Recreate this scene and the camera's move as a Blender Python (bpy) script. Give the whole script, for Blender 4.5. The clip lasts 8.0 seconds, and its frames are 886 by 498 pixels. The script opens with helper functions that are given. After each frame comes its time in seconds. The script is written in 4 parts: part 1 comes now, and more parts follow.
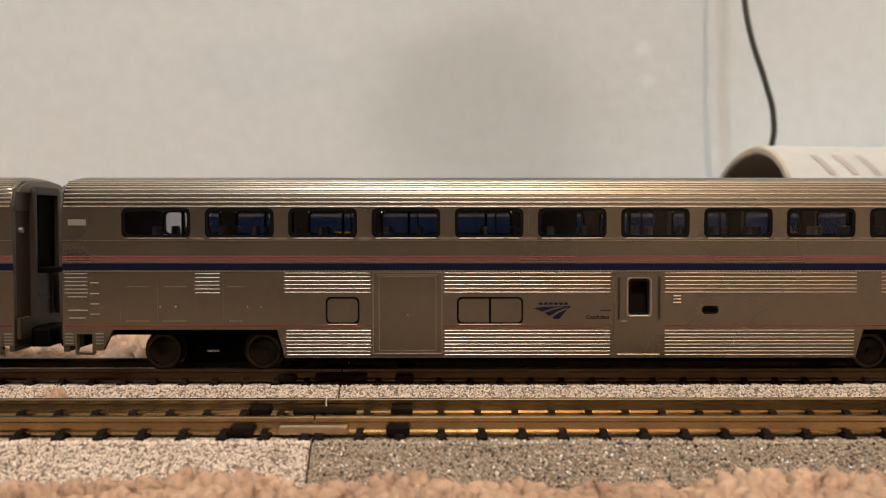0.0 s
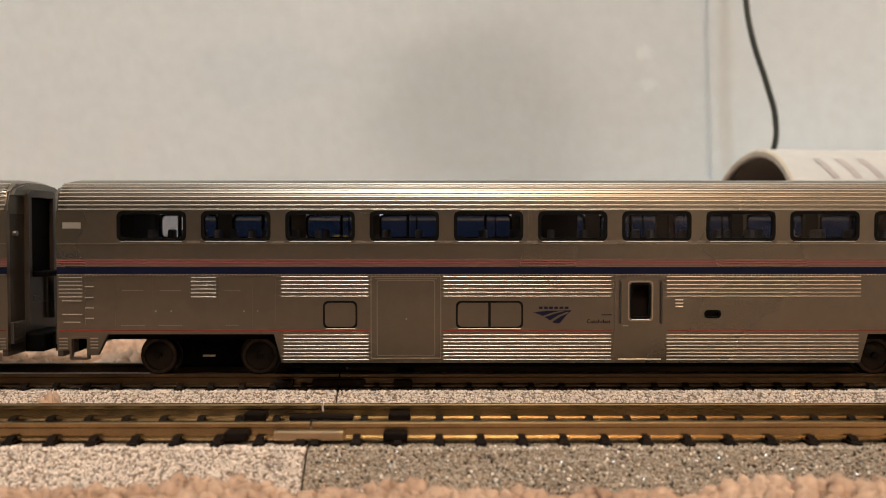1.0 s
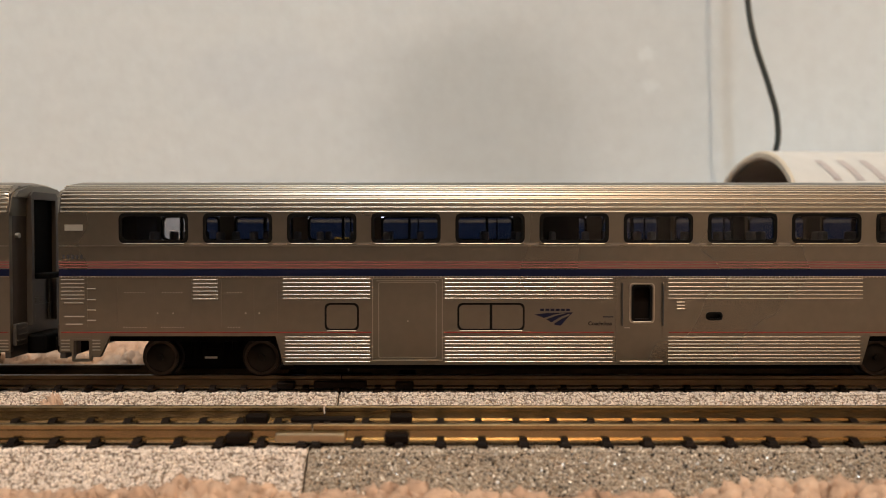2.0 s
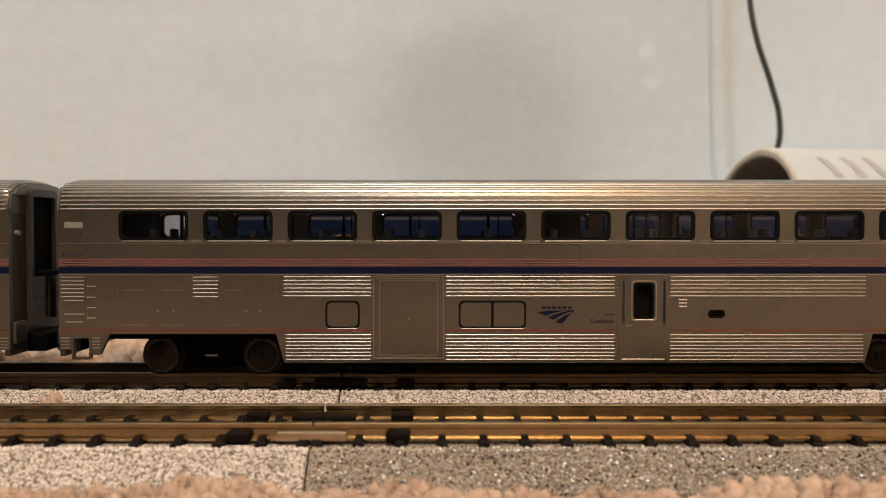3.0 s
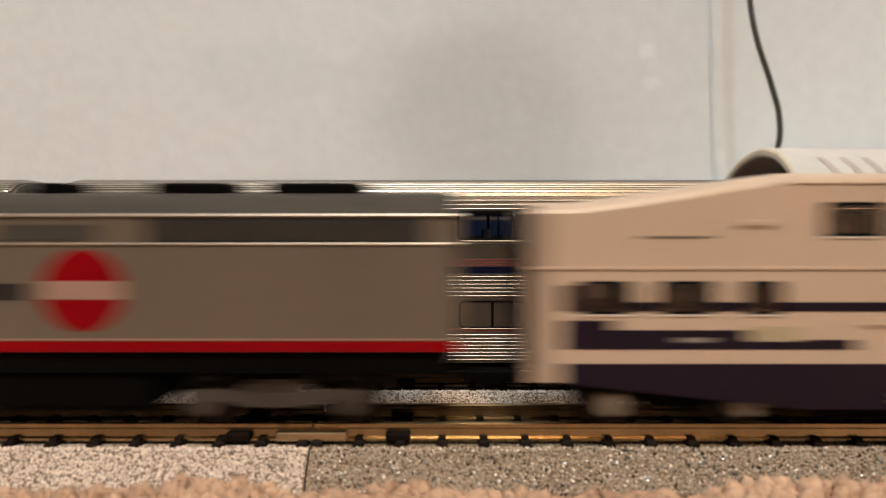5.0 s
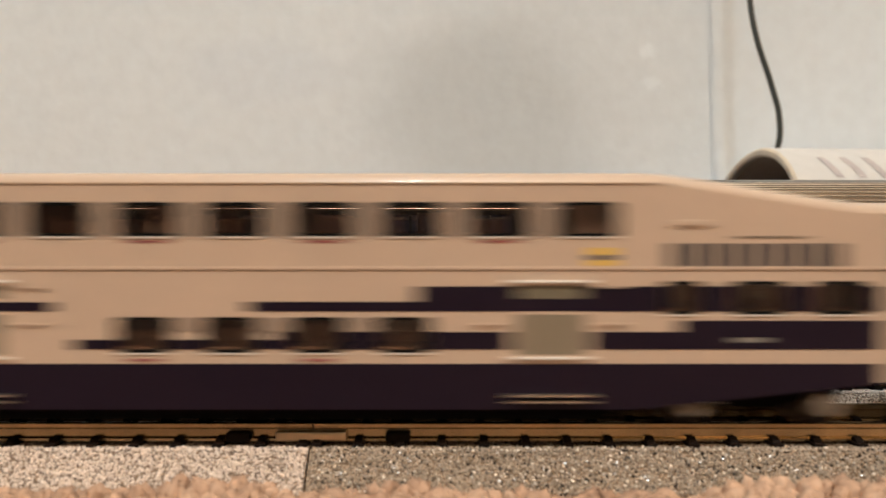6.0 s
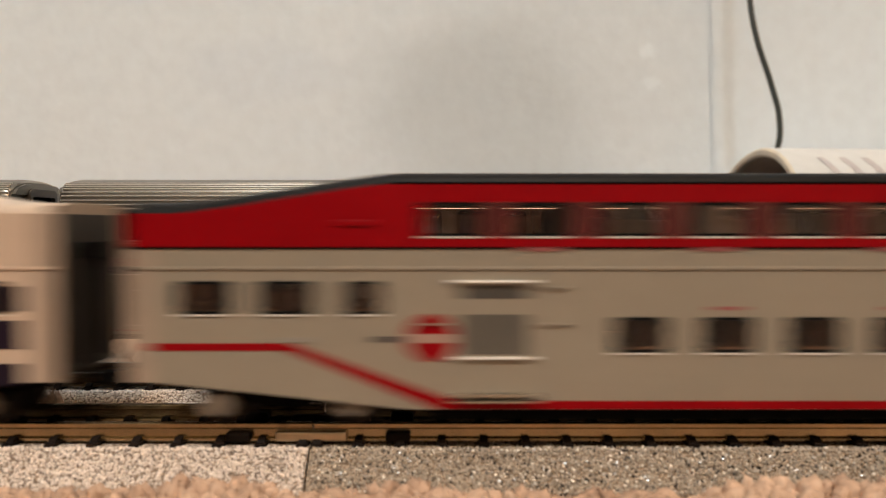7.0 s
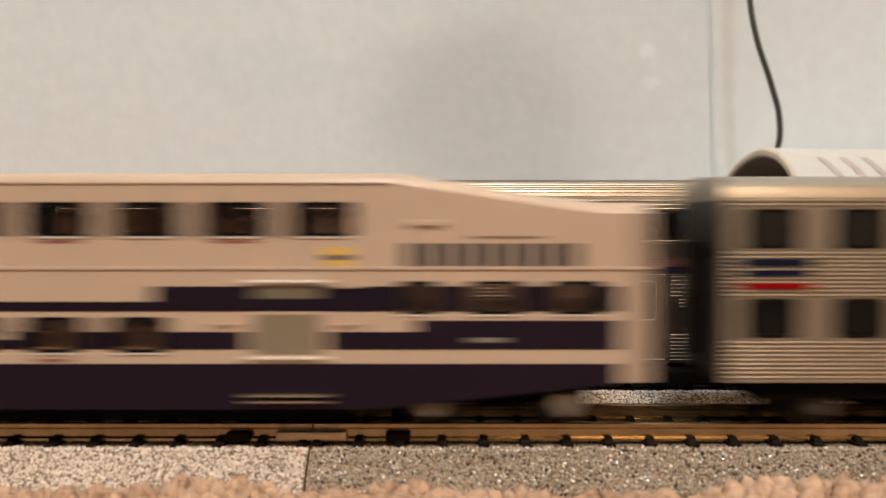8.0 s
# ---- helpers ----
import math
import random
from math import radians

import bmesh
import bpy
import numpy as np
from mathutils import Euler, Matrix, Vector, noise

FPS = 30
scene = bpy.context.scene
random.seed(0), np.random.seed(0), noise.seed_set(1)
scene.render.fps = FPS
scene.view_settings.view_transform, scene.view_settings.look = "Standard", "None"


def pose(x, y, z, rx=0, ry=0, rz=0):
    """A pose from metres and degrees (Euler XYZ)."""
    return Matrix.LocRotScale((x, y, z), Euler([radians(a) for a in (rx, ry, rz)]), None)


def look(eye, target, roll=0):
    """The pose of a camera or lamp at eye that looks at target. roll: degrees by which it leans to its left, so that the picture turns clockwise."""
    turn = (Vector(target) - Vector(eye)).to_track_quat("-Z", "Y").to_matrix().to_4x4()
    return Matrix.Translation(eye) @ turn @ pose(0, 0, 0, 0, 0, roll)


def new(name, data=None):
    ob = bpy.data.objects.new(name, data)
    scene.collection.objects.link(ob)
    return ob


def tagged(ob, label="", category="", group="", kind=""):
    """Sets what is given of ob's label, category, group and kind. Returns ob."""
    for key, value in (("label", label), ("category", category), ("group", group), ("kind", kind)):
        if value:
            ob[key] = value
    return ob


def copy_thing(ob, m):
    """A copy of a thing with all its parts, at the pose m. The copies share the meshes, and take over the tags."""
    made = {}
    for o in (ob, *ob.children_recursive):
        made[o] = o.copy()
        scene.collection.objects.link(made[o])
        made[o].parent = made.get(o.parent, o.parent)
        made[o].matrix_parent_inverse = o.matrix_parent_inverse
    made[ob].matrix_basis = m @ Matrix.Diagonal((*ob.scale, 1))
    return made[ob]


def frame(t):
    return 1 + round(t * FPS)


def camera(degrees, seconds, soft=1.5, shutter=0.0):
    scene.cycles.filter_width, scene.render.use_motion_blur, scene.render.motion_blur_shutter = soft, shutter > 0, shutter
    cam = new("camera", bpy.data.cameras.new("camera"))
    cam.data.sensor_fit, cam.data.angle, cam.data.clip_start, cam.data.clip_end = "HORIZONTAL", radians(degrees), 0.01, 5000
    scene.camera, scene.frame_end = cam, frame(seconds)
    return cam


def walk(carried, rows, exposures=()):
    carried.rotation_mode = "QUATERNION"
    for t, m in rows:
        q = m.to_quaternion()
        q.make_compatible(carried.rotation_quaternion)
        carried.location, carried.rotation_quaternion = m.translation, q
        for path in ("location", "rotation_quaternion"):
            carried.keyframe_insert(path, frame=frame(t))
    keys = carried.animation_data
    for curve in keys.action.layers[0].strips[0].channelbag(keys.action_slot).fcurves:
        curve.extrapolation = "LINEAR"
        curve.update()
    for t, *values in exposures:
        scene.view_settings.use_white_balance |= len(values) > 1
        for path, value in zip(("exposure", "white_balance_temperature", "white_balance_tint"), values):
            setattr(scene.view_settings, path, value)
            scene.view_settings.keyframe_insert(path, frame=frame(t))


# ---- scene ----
MM = 0.001
RAIL = 7.0          # height of the railheads over the floor, mm
Y_NEAR, Y_FAR, Y_THIRD = 102.5, 135.5, 169.5   # middles of the three tracks, mm

# ---- camera ----
cam = camera(56.8, 8.0, soft=0.9, shutter=0.45)
cam.data.dof.use_dof = True
cam.data.dof.focus_distance = 0.120
cam.data.dof.aperture_fstop = 26.0
walk(cam, [
    (0.0, pose(-0.00036, -0.00196, 0.03078, 88.07, 0, -0.27)),
    (0.2, pose(-0.0002, -0.0006, 0.0305, 88.32, 0, -0.24)),
    (0.5, pose(-0.00011, 0.00034, 0.0303, 88.44, 0, -0.21)),
    (1.0, pose(0.00002, -0.00043, 0.03031, 88.50, 0, -0.18)),
    (1.5, pose(0.00018, -0.00068, 0.03042, 88.64, 0, -0.08)),
    (3.0, pose(0, 0, 0.0305, 88.38, 0, 0)),
    (3.5, pose(0, 0, 0.0305, 88.38, 0, 0)),
    (8.0, pose(0, 0, 0.0305, 88.38, 0, 0)),
], exposures=[(0.0, 0.02), (4.4, 0.02), (4.8, 0.06), (5.8, 0.13), (8.0, 0.15)])

# ---- light ----
world = bpy.data.worlds.new("world")
scene.world = world
world.use_nodes = True
world.node_tree.nodes["Background"].inputs[0].default_value = (0.9, 0.8, 0.65, 1)
world.node_tree.nodes["Background"].inputs[1].default_value = 0.02


def area_lamp(name, eye, target, size, watts, colour):
    data = bpy.data.lights.new(name, "AREA")
    data.shape, data.size, data.energy, data.color = "DISK", size, watts, colour
    ob = new(name, data)
    ob.matrix_world = look(eye, target)
    return ob


def globe_lamp(name, place, radius, watts, colour):
    data = bpy.data.lights.new(name, "POINT")
    data.shadow_soft_size, data.energy, data.color = radius, watts, colour
    new(name, data).location = place


area_lamp("ceiling_lamp_light", (-0.13, -1.10, 2.36), (-0.13, -1.05, 0), 0.24, 34, (0.80, 0.94, 1.0))
globe_lamp("room_lamp_light", (0.187, -1.15, 2.0), 0.035, 66, (1.0, 0.72, 0.47))


# ---- materials ----
def material(name, colour, rough=0.5, metal=0.0, vary=0.12, grain=900, bump=0.0, coat=0.0, second=None, stain=60, random_tint=0.0, emit=0.0, spec=0.5):
    m = bpy.data.materials.new(name)
    m.use_nodes = True
    nt = m.node_tree
    b = nt.nodes["Principled BSDF"]
    b.inputs["Roughness"].default_value, b.inputs["Metallic"].default_value = rough, metal
    b.inputs["Coat Weight"].default_value = coat
    b.inputs["Specular IOR Level"].default_value = spec
    tc = nt.nodes.new("ShaderNodeTexCoord")

    def noise_node(scale, detail):
        n = nt.nodes.new("ShaderNodeTexNoise")
        n.inputs["Scale"].default_value, n.inputs["Detail"].default_value = scale, detail
        nt.links.new(tc.outputs["Object"], n.inputs["Vector"])
        return n

    fine, broad = noise_node(grain, 3), noise_node(stain, 2)
    add = nt.nodes.new("ShaderNodeMath")
    add.operation = "ADD"
    nt.links.new(fine.outputs["Fac"], add.inputs[0])
    nt.links.new(broad.outputs["Fac"], add.inputs[1])
    ramp = nt.nodes.new("ShaderNodeMapRange")
    ramp.inputs["From Min"].default_value, ramp.inputs["From Max"].default_value = 0.6, 1.4
    nt.links.new(add.outputs[0], ramp.inputs["Value"])
    mix = nt.nodes.new("ShaderNodeMix")
    mix.data_type = "RGBA"
    a = second or tuple(c * (1 - vary) for c in colour)
    z = colour if second else tuple(min(1, c * (1 + vary)) for c in colour)
    mix.inputs["A"].default_value, mix.inputs["B"].default_value = (*a, 1), (*z, 1)
    nt.links.new(ramp.outputs["Result"], mix.inputs["Factor"])
    last = mix.outputs["Result"]
    if random_tint:
        info = nt.nodes.new("ShaderNodeObjectInfo")
        hsv = nt.nodes.new("ShaderNodeHueSaturation")
        span = nt.nodes.new("ShaderNodeMapRange")
        span.inputs["To Min"].default_value, span.inputs["To Max"].default_value = 1 - random_tint, 1 + random_tint
        nt.links.new(info.outputs["Random"], span.inputs["Value"])
        nt.links.new(span.outputs["Result"], hsv.inputs["Value"])
        nt.links.new(last, hsv.inputs["Color"])
        last = hsv.outputs["Color"]
    nt.links.new(last, b.inputs["Base Color"])
    rr = nt.nodes.new("ShaderNodeMapRange")
    rr.inputs["To Min"].default_value, rr.inputs["To Max"].default_value = max(0.02, rough - 0.06), min(1, rough + 0.06)
    nt.links.new(broad.outputs["Fac"], rr.inputs["Value"])
    nt.links.new(rr.outputs["Result"], b.inputs["Roughness"])
    if bump:
        bm_node = nt.nodes.new("ShaderNodeBump")
        bm_node.inputs["Strength"].default_value, bm_node.inputs["Distance"].default_value = 1.0, bump
        nt.links.new(fine.outputs["Fac"], bm_node.inputs["Height"])
        nt.links.new(bm_node.outputs["Normal"], b.inputs["Normal"])
    if emit:
        b.inputs["Emission Color"].default_value = (*colour, 1)
        b.inputs["Emission Strength"].default_value = emit
    return m


def ballast_material(name, light, dark, crevice, scale, depth, rare, rough):
    """Moulded plastic ballast: rounded grains with dark gaps, some grains darker."""
    m = bpy.data.materials.new(name)
    m.use_nodes = True
    nt = m.node_tree
    b = nt.nodes["Principled BSDF"]
    b.inputs["Roughness"].default_value = rough
    tc = nt.nodes.new("ShaderNodeTexCoord")

    def cells(k):
        v = nt.nodes.new("ShaderNodeTexVoronoi")
        v.inputs["Scale"].default_value = scale * k
        nt.links.new(tc.outputs["Object"], v.inputs["Vector"])
        return v

    def ramp(source, stops):
        r = nt.nodes.new("ShaderNodeValToRGB")
        e = r.color_ramp.elements
        e[0].position, e[0].color = stops[0][0], (*stops[0][1], 1)
        e[1].position, e[1].color = stops[-1][0], (*stops[-1][1], 1)
        for at, col in stops[1:-1]:
            e.new(at).color = (*col, 1)
        nt.links.new(source, r.inputs["Fac"])
        return r.outputs["Color"]

    v = cells(1.0)
    sep = nt.nodes.new("ShaderNodeSeparateColor")
    nt.links.new(v.outputs["Color"], sep.inputs[0])
    tone = ramp(sep.outputs[0], [(rare * 0.6, dark), (rare, tuple(c * 0.75 for c in light)), (1.0, light)])
    gap = ramp(v.outputs["Distance"], [(depth, (1, 1, 1)), (depth + 0.3, crevice)])
    mix = nt.nodes.new("ShaderNodeMix")
    mix.data_type, mix.blend_type = "RGBA", "MULTIPLY"
    mix.inputs["Factor"].default_value = 1.0
    nt.links.new(tone, mix.inputs["A"])
    nt.links.new(gap, mix.inputs["B"])
    broad = nt.nodes.new("ShaderNodeTexNoise")
    broad.inputs["Scale"].default_value = 120
    nt.links.new(tc.outputs["Object"], broad.inputs["Vector"])
    dust = nt.nodes.new("ShaderNodeMix")
    dust.data_type, dust.blend_type = "RGBA", "MULTIPLY"
    dust.inputs["Factor"].default_value = 1.0
    nt.links.new(mix.outputs["Result"], dust.inputs["A"])
    nt.links.new(ramp(broad.outputs["Fac"], [(0.3, (0.82, 0.8, 0.78)), (0.7, (1, 1, 1))]), dust.inputs["B"])
    nt.links.new(dust.outputs["Result"], b.inputs["Base Color"])
    bn = nt.nodes.new("ShaderNodeBump")
    bn.invert = True
    bn.inputs["Distance"].default_value = 0.00026
    nt.links.new(v.outputs["Distance"], bn.inputs["Height"])
    nt.links.new(bn.outputs["Normal"], b.inputs["Normal"])
    return m


def glass_material(name, tint, gloss):
    m = bpy.data.materials.new(name)
    m.use_nodes = True
    nt = m.node_tree
    out = nt.nodes["Material Output"]
    nt.nodes.remove(nt.nodes["Principled BSDF"])
    t, g, mix = nt.nodes.new("ShaderNodeBsdfTransparent"), nt.nodes.new("ShaderNodeBsdfGlossy"), nt.nodes.new("ShaderNodeMixShader")
    t.inputs["Color"].default_value = (*tint, 1)
    g.inputs["Roughness"].default_value = 0.06
    mix.inputs[0].default_value = gloss
    nt.links.new(t.outputs[0], mix.inputs[1])
    nt.links.new(g.outputs[0], mix.inputs[2])
    nt.links.new(mix.outputs[0], out.inputs[0])
    return m


def tint_patched(m, spots):
    """Soft-edged patches multiplied into a wall's paint: each a middle and half-sizes in metres (x, z), a tint and how
    ragged it is.
    """
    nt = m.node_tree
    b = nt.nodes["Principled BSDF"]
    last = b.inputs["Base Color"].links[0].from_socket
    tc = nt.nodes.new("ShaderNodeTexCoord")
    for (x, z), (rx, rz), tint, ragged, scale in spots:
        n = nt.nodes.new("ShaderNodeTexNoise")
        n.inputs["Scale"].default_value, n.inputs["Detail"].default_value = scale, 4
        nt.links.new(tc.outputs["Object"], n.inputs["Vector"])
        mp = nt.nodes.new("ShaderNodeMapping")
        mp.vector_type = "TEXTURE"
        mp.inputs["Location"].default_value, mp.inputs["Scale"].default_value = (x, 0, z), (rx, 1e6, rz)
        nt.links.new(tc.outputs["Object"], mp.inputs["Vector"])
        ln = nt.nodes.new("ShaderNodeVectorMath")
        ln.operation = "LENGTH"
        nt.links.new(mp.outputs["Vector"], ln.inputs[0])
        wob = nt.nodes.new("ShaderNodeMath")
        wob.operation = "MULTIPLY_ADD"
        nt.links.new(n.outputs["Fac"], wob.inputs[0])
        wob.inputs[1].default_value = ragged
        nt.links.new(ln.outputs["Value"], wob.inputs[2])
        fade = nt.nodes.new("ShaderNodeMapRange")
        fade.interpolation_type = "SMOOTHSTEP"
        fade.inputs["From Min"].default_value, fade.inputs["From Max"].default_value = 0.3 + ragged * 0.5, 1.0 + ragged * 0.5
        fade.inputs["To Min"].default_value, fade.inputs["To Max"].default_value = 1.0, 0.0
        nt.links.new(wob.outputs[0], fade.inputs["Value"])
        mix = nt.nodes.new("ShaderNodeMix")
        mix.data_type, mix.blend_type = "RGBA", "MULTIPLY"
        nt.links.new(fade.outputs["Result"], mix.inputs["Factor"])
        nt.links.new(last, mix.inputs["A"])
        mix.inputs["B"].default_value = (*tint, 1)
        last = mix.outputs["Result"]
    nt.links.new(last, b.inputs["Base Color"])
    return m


def grain_material(name, stops, rough):
    """Loose grains, each in a tone of its own."""
    m = bpy.data.materials.new(name)
    m.use_nodes = True
    nt = m.node_tree
    b = nt.nodes["Principled BSDF"]
    b.inputs["Roughness"].default_value = rough
    geo, r = nt.nodes.new("ShaderNodeNewGeometry"), nt.nodes.new("ShaderNodeValToRGB")
    e = r.color_ramp.elements
    e[0].position, e[0].color = stops[0][0], (*stops[0][1], 1)
    e[1].position, e[1].color = stops[-1][0], (*stops[-1][1], 1)
    for at, col in stops[1:-1]:
        e.new(at).color = (*col, 1)
    nt.links.new(geo.outputs["Random Per Island"], r.inputs["Fac"])
    nt.links.new(r.outputs["Color"], b.inputs["Base Color"])
    return m


M = dict(
    wall=tint_patched(material("white_wall_paint", (0.755, 0.85, 0.93), 0.7, vary=0.05, grain=220, stain=6, bump=0.0002), [
        # darker middle patch, broad faint one, two pale scuffs, faint bluish one
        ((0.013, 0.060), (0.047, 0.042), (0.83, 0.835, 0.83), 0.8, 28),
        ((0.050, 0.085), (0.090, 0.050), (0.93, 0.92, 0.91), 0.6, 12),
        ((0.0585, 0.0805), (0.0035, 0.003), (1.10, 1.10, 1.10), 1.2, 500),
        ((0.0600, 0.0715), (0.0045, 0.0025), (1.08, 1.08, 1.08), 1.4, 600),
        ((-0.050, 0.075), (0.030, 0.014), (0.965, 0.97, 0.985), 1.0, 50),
    ]),
    # coach silver with the shade of its grazing-lit ends put into the colour
    end=material("brown_grey_end_paint", (0.06, 0.05, 0.043), 0.42, metal=0.3, vary=0.12, grain=600),
    # darker copy of the rail metal; dim reflections are put into its colour
    far_rail=material("tarnished_brown_rail", (0.13, 0.088, 0.052), 0.34, metal=1.0, vary=0.22, grain=500, stain=80),
    grains_light=grain_material("pale_ballast_grains", [(0.0, (0.20, 0.15, 0.12)), (0.10, (0.42, 0.34, 0.29)), (0.2, (0.75, 0.64, 0.56)), (1.0, (0.87, 0.77, 0.69))], 0.55),
    grains_grey=grain_material("grey_ballast_grains", [(0.0, (0.06, 0.05, 0.045)), (0.06, (0.14, 0.12, 0.105)), (0.12, (0.355, 0.30, 0.24)), (0.92, (0.49, 0.41, 0.33)), (0.96, (0.85, 0.77, 0.66)), (1.0, (0.9, 0.83, 0.74))], 0.24),
    # unseen walls, kept dark to dim their reflection in the coach sides
    room=material("room_wall_paint", (0.10, 0.082, 0.065), 0.8, vary=0.15, grain=40, stain=3),
    ceiling=material("ceiling_paint", (0.75, 0.72, 0.66), 0.8, vary=0.05, grain=60, stain=3),
    cream_bounce=material("cream_room_paint", (0.86, 0.69, 0.55), 0.8, vary=0.06, grain=60, stain=3),
    boards=material("dark_floor_boards", (0.075, 0.05, 0.035), 0.5, vary=0.25, grain=60, stain=5),
    carpet=material("beige_carpet_pile", (0.66, 0.46, 0.33), 0.95, second=(0.35, 0.22, 0.15), grain=500, stain=90),
    silver=material("silver_paint", (0.255, 0.226, 0.188), 0.29, metal=0.92, vary=0.07, grain=700, stain=50),
    silver_roof=material("silver_roof_paint", (0.20, 0.18, 0.152), 0.30, metal=0.92, vary=0.06, grain=700, stain=50),
    rim=material("worn_wheel_rim", (0.06, 0.044, 0.035), 0.35, metal=0.8, vary=0.2),
    steel=material("bare_steel_rib", (0.60, 0.56, 0.50), 0.38, metal=1.0, vary=0.08, grain=900),
    nickel=material("nickel_silver_rail", (0.43, 0.32, 0.18), 0.23, metal=1.0, vary=0.18, grain=500, stain=80),
    joiner=material("bright_metal_joiner", (0.60, 0.49, 0.34), 0.28, metal=1.0, vary=0.1),
    tie=material("dark_brown_plastic_tie", (0.010, 0.0062, 0.0046), 0.55, spec=0.06, vary=0.25, random_tint=0.25),
    black=material("black_plastic", (0.0026, 0.0022, 0.002), 0.7, spec=0.05, vary=0.25),
    rubber=material("black_window_rubber", (0.0045, 0.0042, 0.004), 0.5, spec=0.12, vary=0.2),
    wheel=material("blackened_metal_wheel", (0.022, 0.017, 0.014), 0.36, metal=0.8, vary=0.2),
    navy=material("navy_blue_paint", (0.004, 0.0065, 0.027), 0.4, spec=0.2, vary=0.12),
    purple=material("dark_navy_coach_paint", (0.013, 0.0075, 0.017), 0.4, spec=0.18, vary=0.12),
    pale=material("pale_grey_plate", (0.24, 0.225, 0.20), 0.5),
    red=material("red_paint", (0.25, 0.001, 0.004), 0.4, spec=0.12, vary=0.1),
    darkred=material("dark_red_line_paint", (0.25, 0.022, 0.018), 0.42, vary=0.1),
    pink=material("salmon_red_line_paint", (0.27, 0.082, 0.08), 0.42, vary=0.08),
    white=material("white_paint", (0.78, 0.76, 0.72), 0.45, vary=0.05),
    cream=material("warm_white_plastic", (0.55, 0.43, 0.335), 0.38, vary=0.05, coat=0.15),
    grey=material("warm_grey_paint", (0.27, 0.235, 0.185), 0.42, vary=0.06, coat=0.1),
    locogrey=material("locomotive_grey_paint", (0.145, 0.118, 0.092), 0.42, vary=0.08, coat=0.1),
    loco_roof=material("matt_dark_roof_paint", (0.05, 0.044, 0.037), 0.65, spec=0.25, vary=0.2),
    loco_bogie=material("dusty_dark_bogie_paint", (0.055, 0.044, 0.036), 0.6, vary=0.45, grain=700, stain=180),
    darkgrey=material("dark_grey_paint", (0.06, 0.056, 0.05), 0.45, vary=0.15),
    brown=material("brown_seat_plastic", (0.55, 0.39, 0.30), 0.6, vary=0.25, grain=200, stain=130),
    band=material("tan_grey_window_band", (0.34, 0.265, 0.21), 0.4, vary=0.08),
    redband=material("dark_red_window_band", (0.10, 0.012, 0.011), 0.4, vary=0.1),
    pinkgrey=material("pinkish_grey_paint", (0.36, 0.23, 0.19), 0.45, vary=0.08),
    bogie=material("grey_bogie_paint", (0.19, 0.15, 0.115), 0.55, vary=0.2),
    stainless=material("stainless_steel_sheet", (0.47, 0.43, 0.37), 0.3, metal=0.92, vary=0.07),
    seat=material("blue_grey_seat_plastic", (0.27, 0.29, 0.34), 0.5, vary=0.15),
    inside=material("dark_interior_plastic", (0.035, 0.036, 0.045), 0.6, vary=0.2),
    bluecar=material("blue_coach_paint", (0.012, 0.030, 0.095), 0.28, vary=0.1, coat=0.3),
    yellow=material("yellow_coach_paint", (0.75, 0.50, 0.06), 0.35, vary=0.08),
    print=material("faint_grey_print", (0.44, 0.41, 0.42), 0.6),
    letter=material("grey_lettering", (0.05, 0.046, 0.05), 0.5, spec=0.15),
    ink=material("dark_ink", (0.008, 0.008, 0.012), 0.5, spec=0.1),
    tube=material("white_cardboard_tube", (0.57, 0.58, 0.58), 0.7, vary=0.06, grain=300),
    tube_dark=material("brown_cardboard_inside", (0.33, 0.28, 0.23), 0.85, vary=0.15, grain=300),
    tube_in=material("beige_cardboard_edge", (0.66, 0.60, 0.50), 0.85, vary=0.15, grain=300),
    cable=material("black_cable_jacket", (0.034, 0.044, 0.041), 0.45, vary=0.2),
    door_glass=material("olive_grey_door_glazing", (0.17, 0.15, 0.105), 0.35, vary=0.08),
    crest=material("pale_olive_crest", (0.42, 0.36, 0.24), 0.45, vary=0.15),
    lamp=material("lit_headlight", (1.0, 0.72, 0.12), 0.3, emit=5.0),
    ballast_light=ballast_material("light_speckled_ballast", (0.86, 0.75, 0.65), (0.33, 0.26, 0.21), (0.36, 0.30, 0.25), 2700, 0.36, 0.10, 0.6),
    ballast_grey=ballast_material("grey_speckled_ballast", (0.52, 0.42, 0.325), (0.05, 0.041, 0.034), (0.5, 0.45, 0.4), 3000, 0.36, 0.10, 0.2),
    glass=glass_material("clear_plastic_glazing", (0.78, 0.78, 0.80), 0.022),
    tinted=glass_material("tinted_plastic_glazing", (0.90, 0.84, 0.80), 0.05),
    dark_glass=glass_material("dark_tinted_glazing", (0.22, 0.21, 0.22), 0.05),
)


# ---- mesh helpers; all sizes in millimetres ----
def part(name, bm, mat, parent, label="", smooth=False):
    for v in bm.verts:
        v.co *= MM
    bmesh.ops.recalc_face_normals(bm, faces=bm.faces)
    me = bpy.data.meshes.new(name)
    bm.to_mesh(me)
    bm.free()
    me.materials.append(M[mat])
    if smooth:
        me.shade_smooth()
        me.set_sharp_from_angle(angle=radians(40))
    ob = new(name, me)
    if parent is not None:
        ob.parent = parent
    return tagged(ob, label)


def again(ob, x=0.0, y=0.0, z=0.0, parent=None, turn=0.0):
    """Another object on the same mesh, shifted by millimetres."""
    o = new(ob.name.split(".")[0], ob.data)
    o.parent = parent or ob.parent
    o.matrix_basis = pose(x * MM, y * MM, z * MM, 0, 0, turn)
    if "label" in ob:
        o["label"] = ob["label"]
    return o


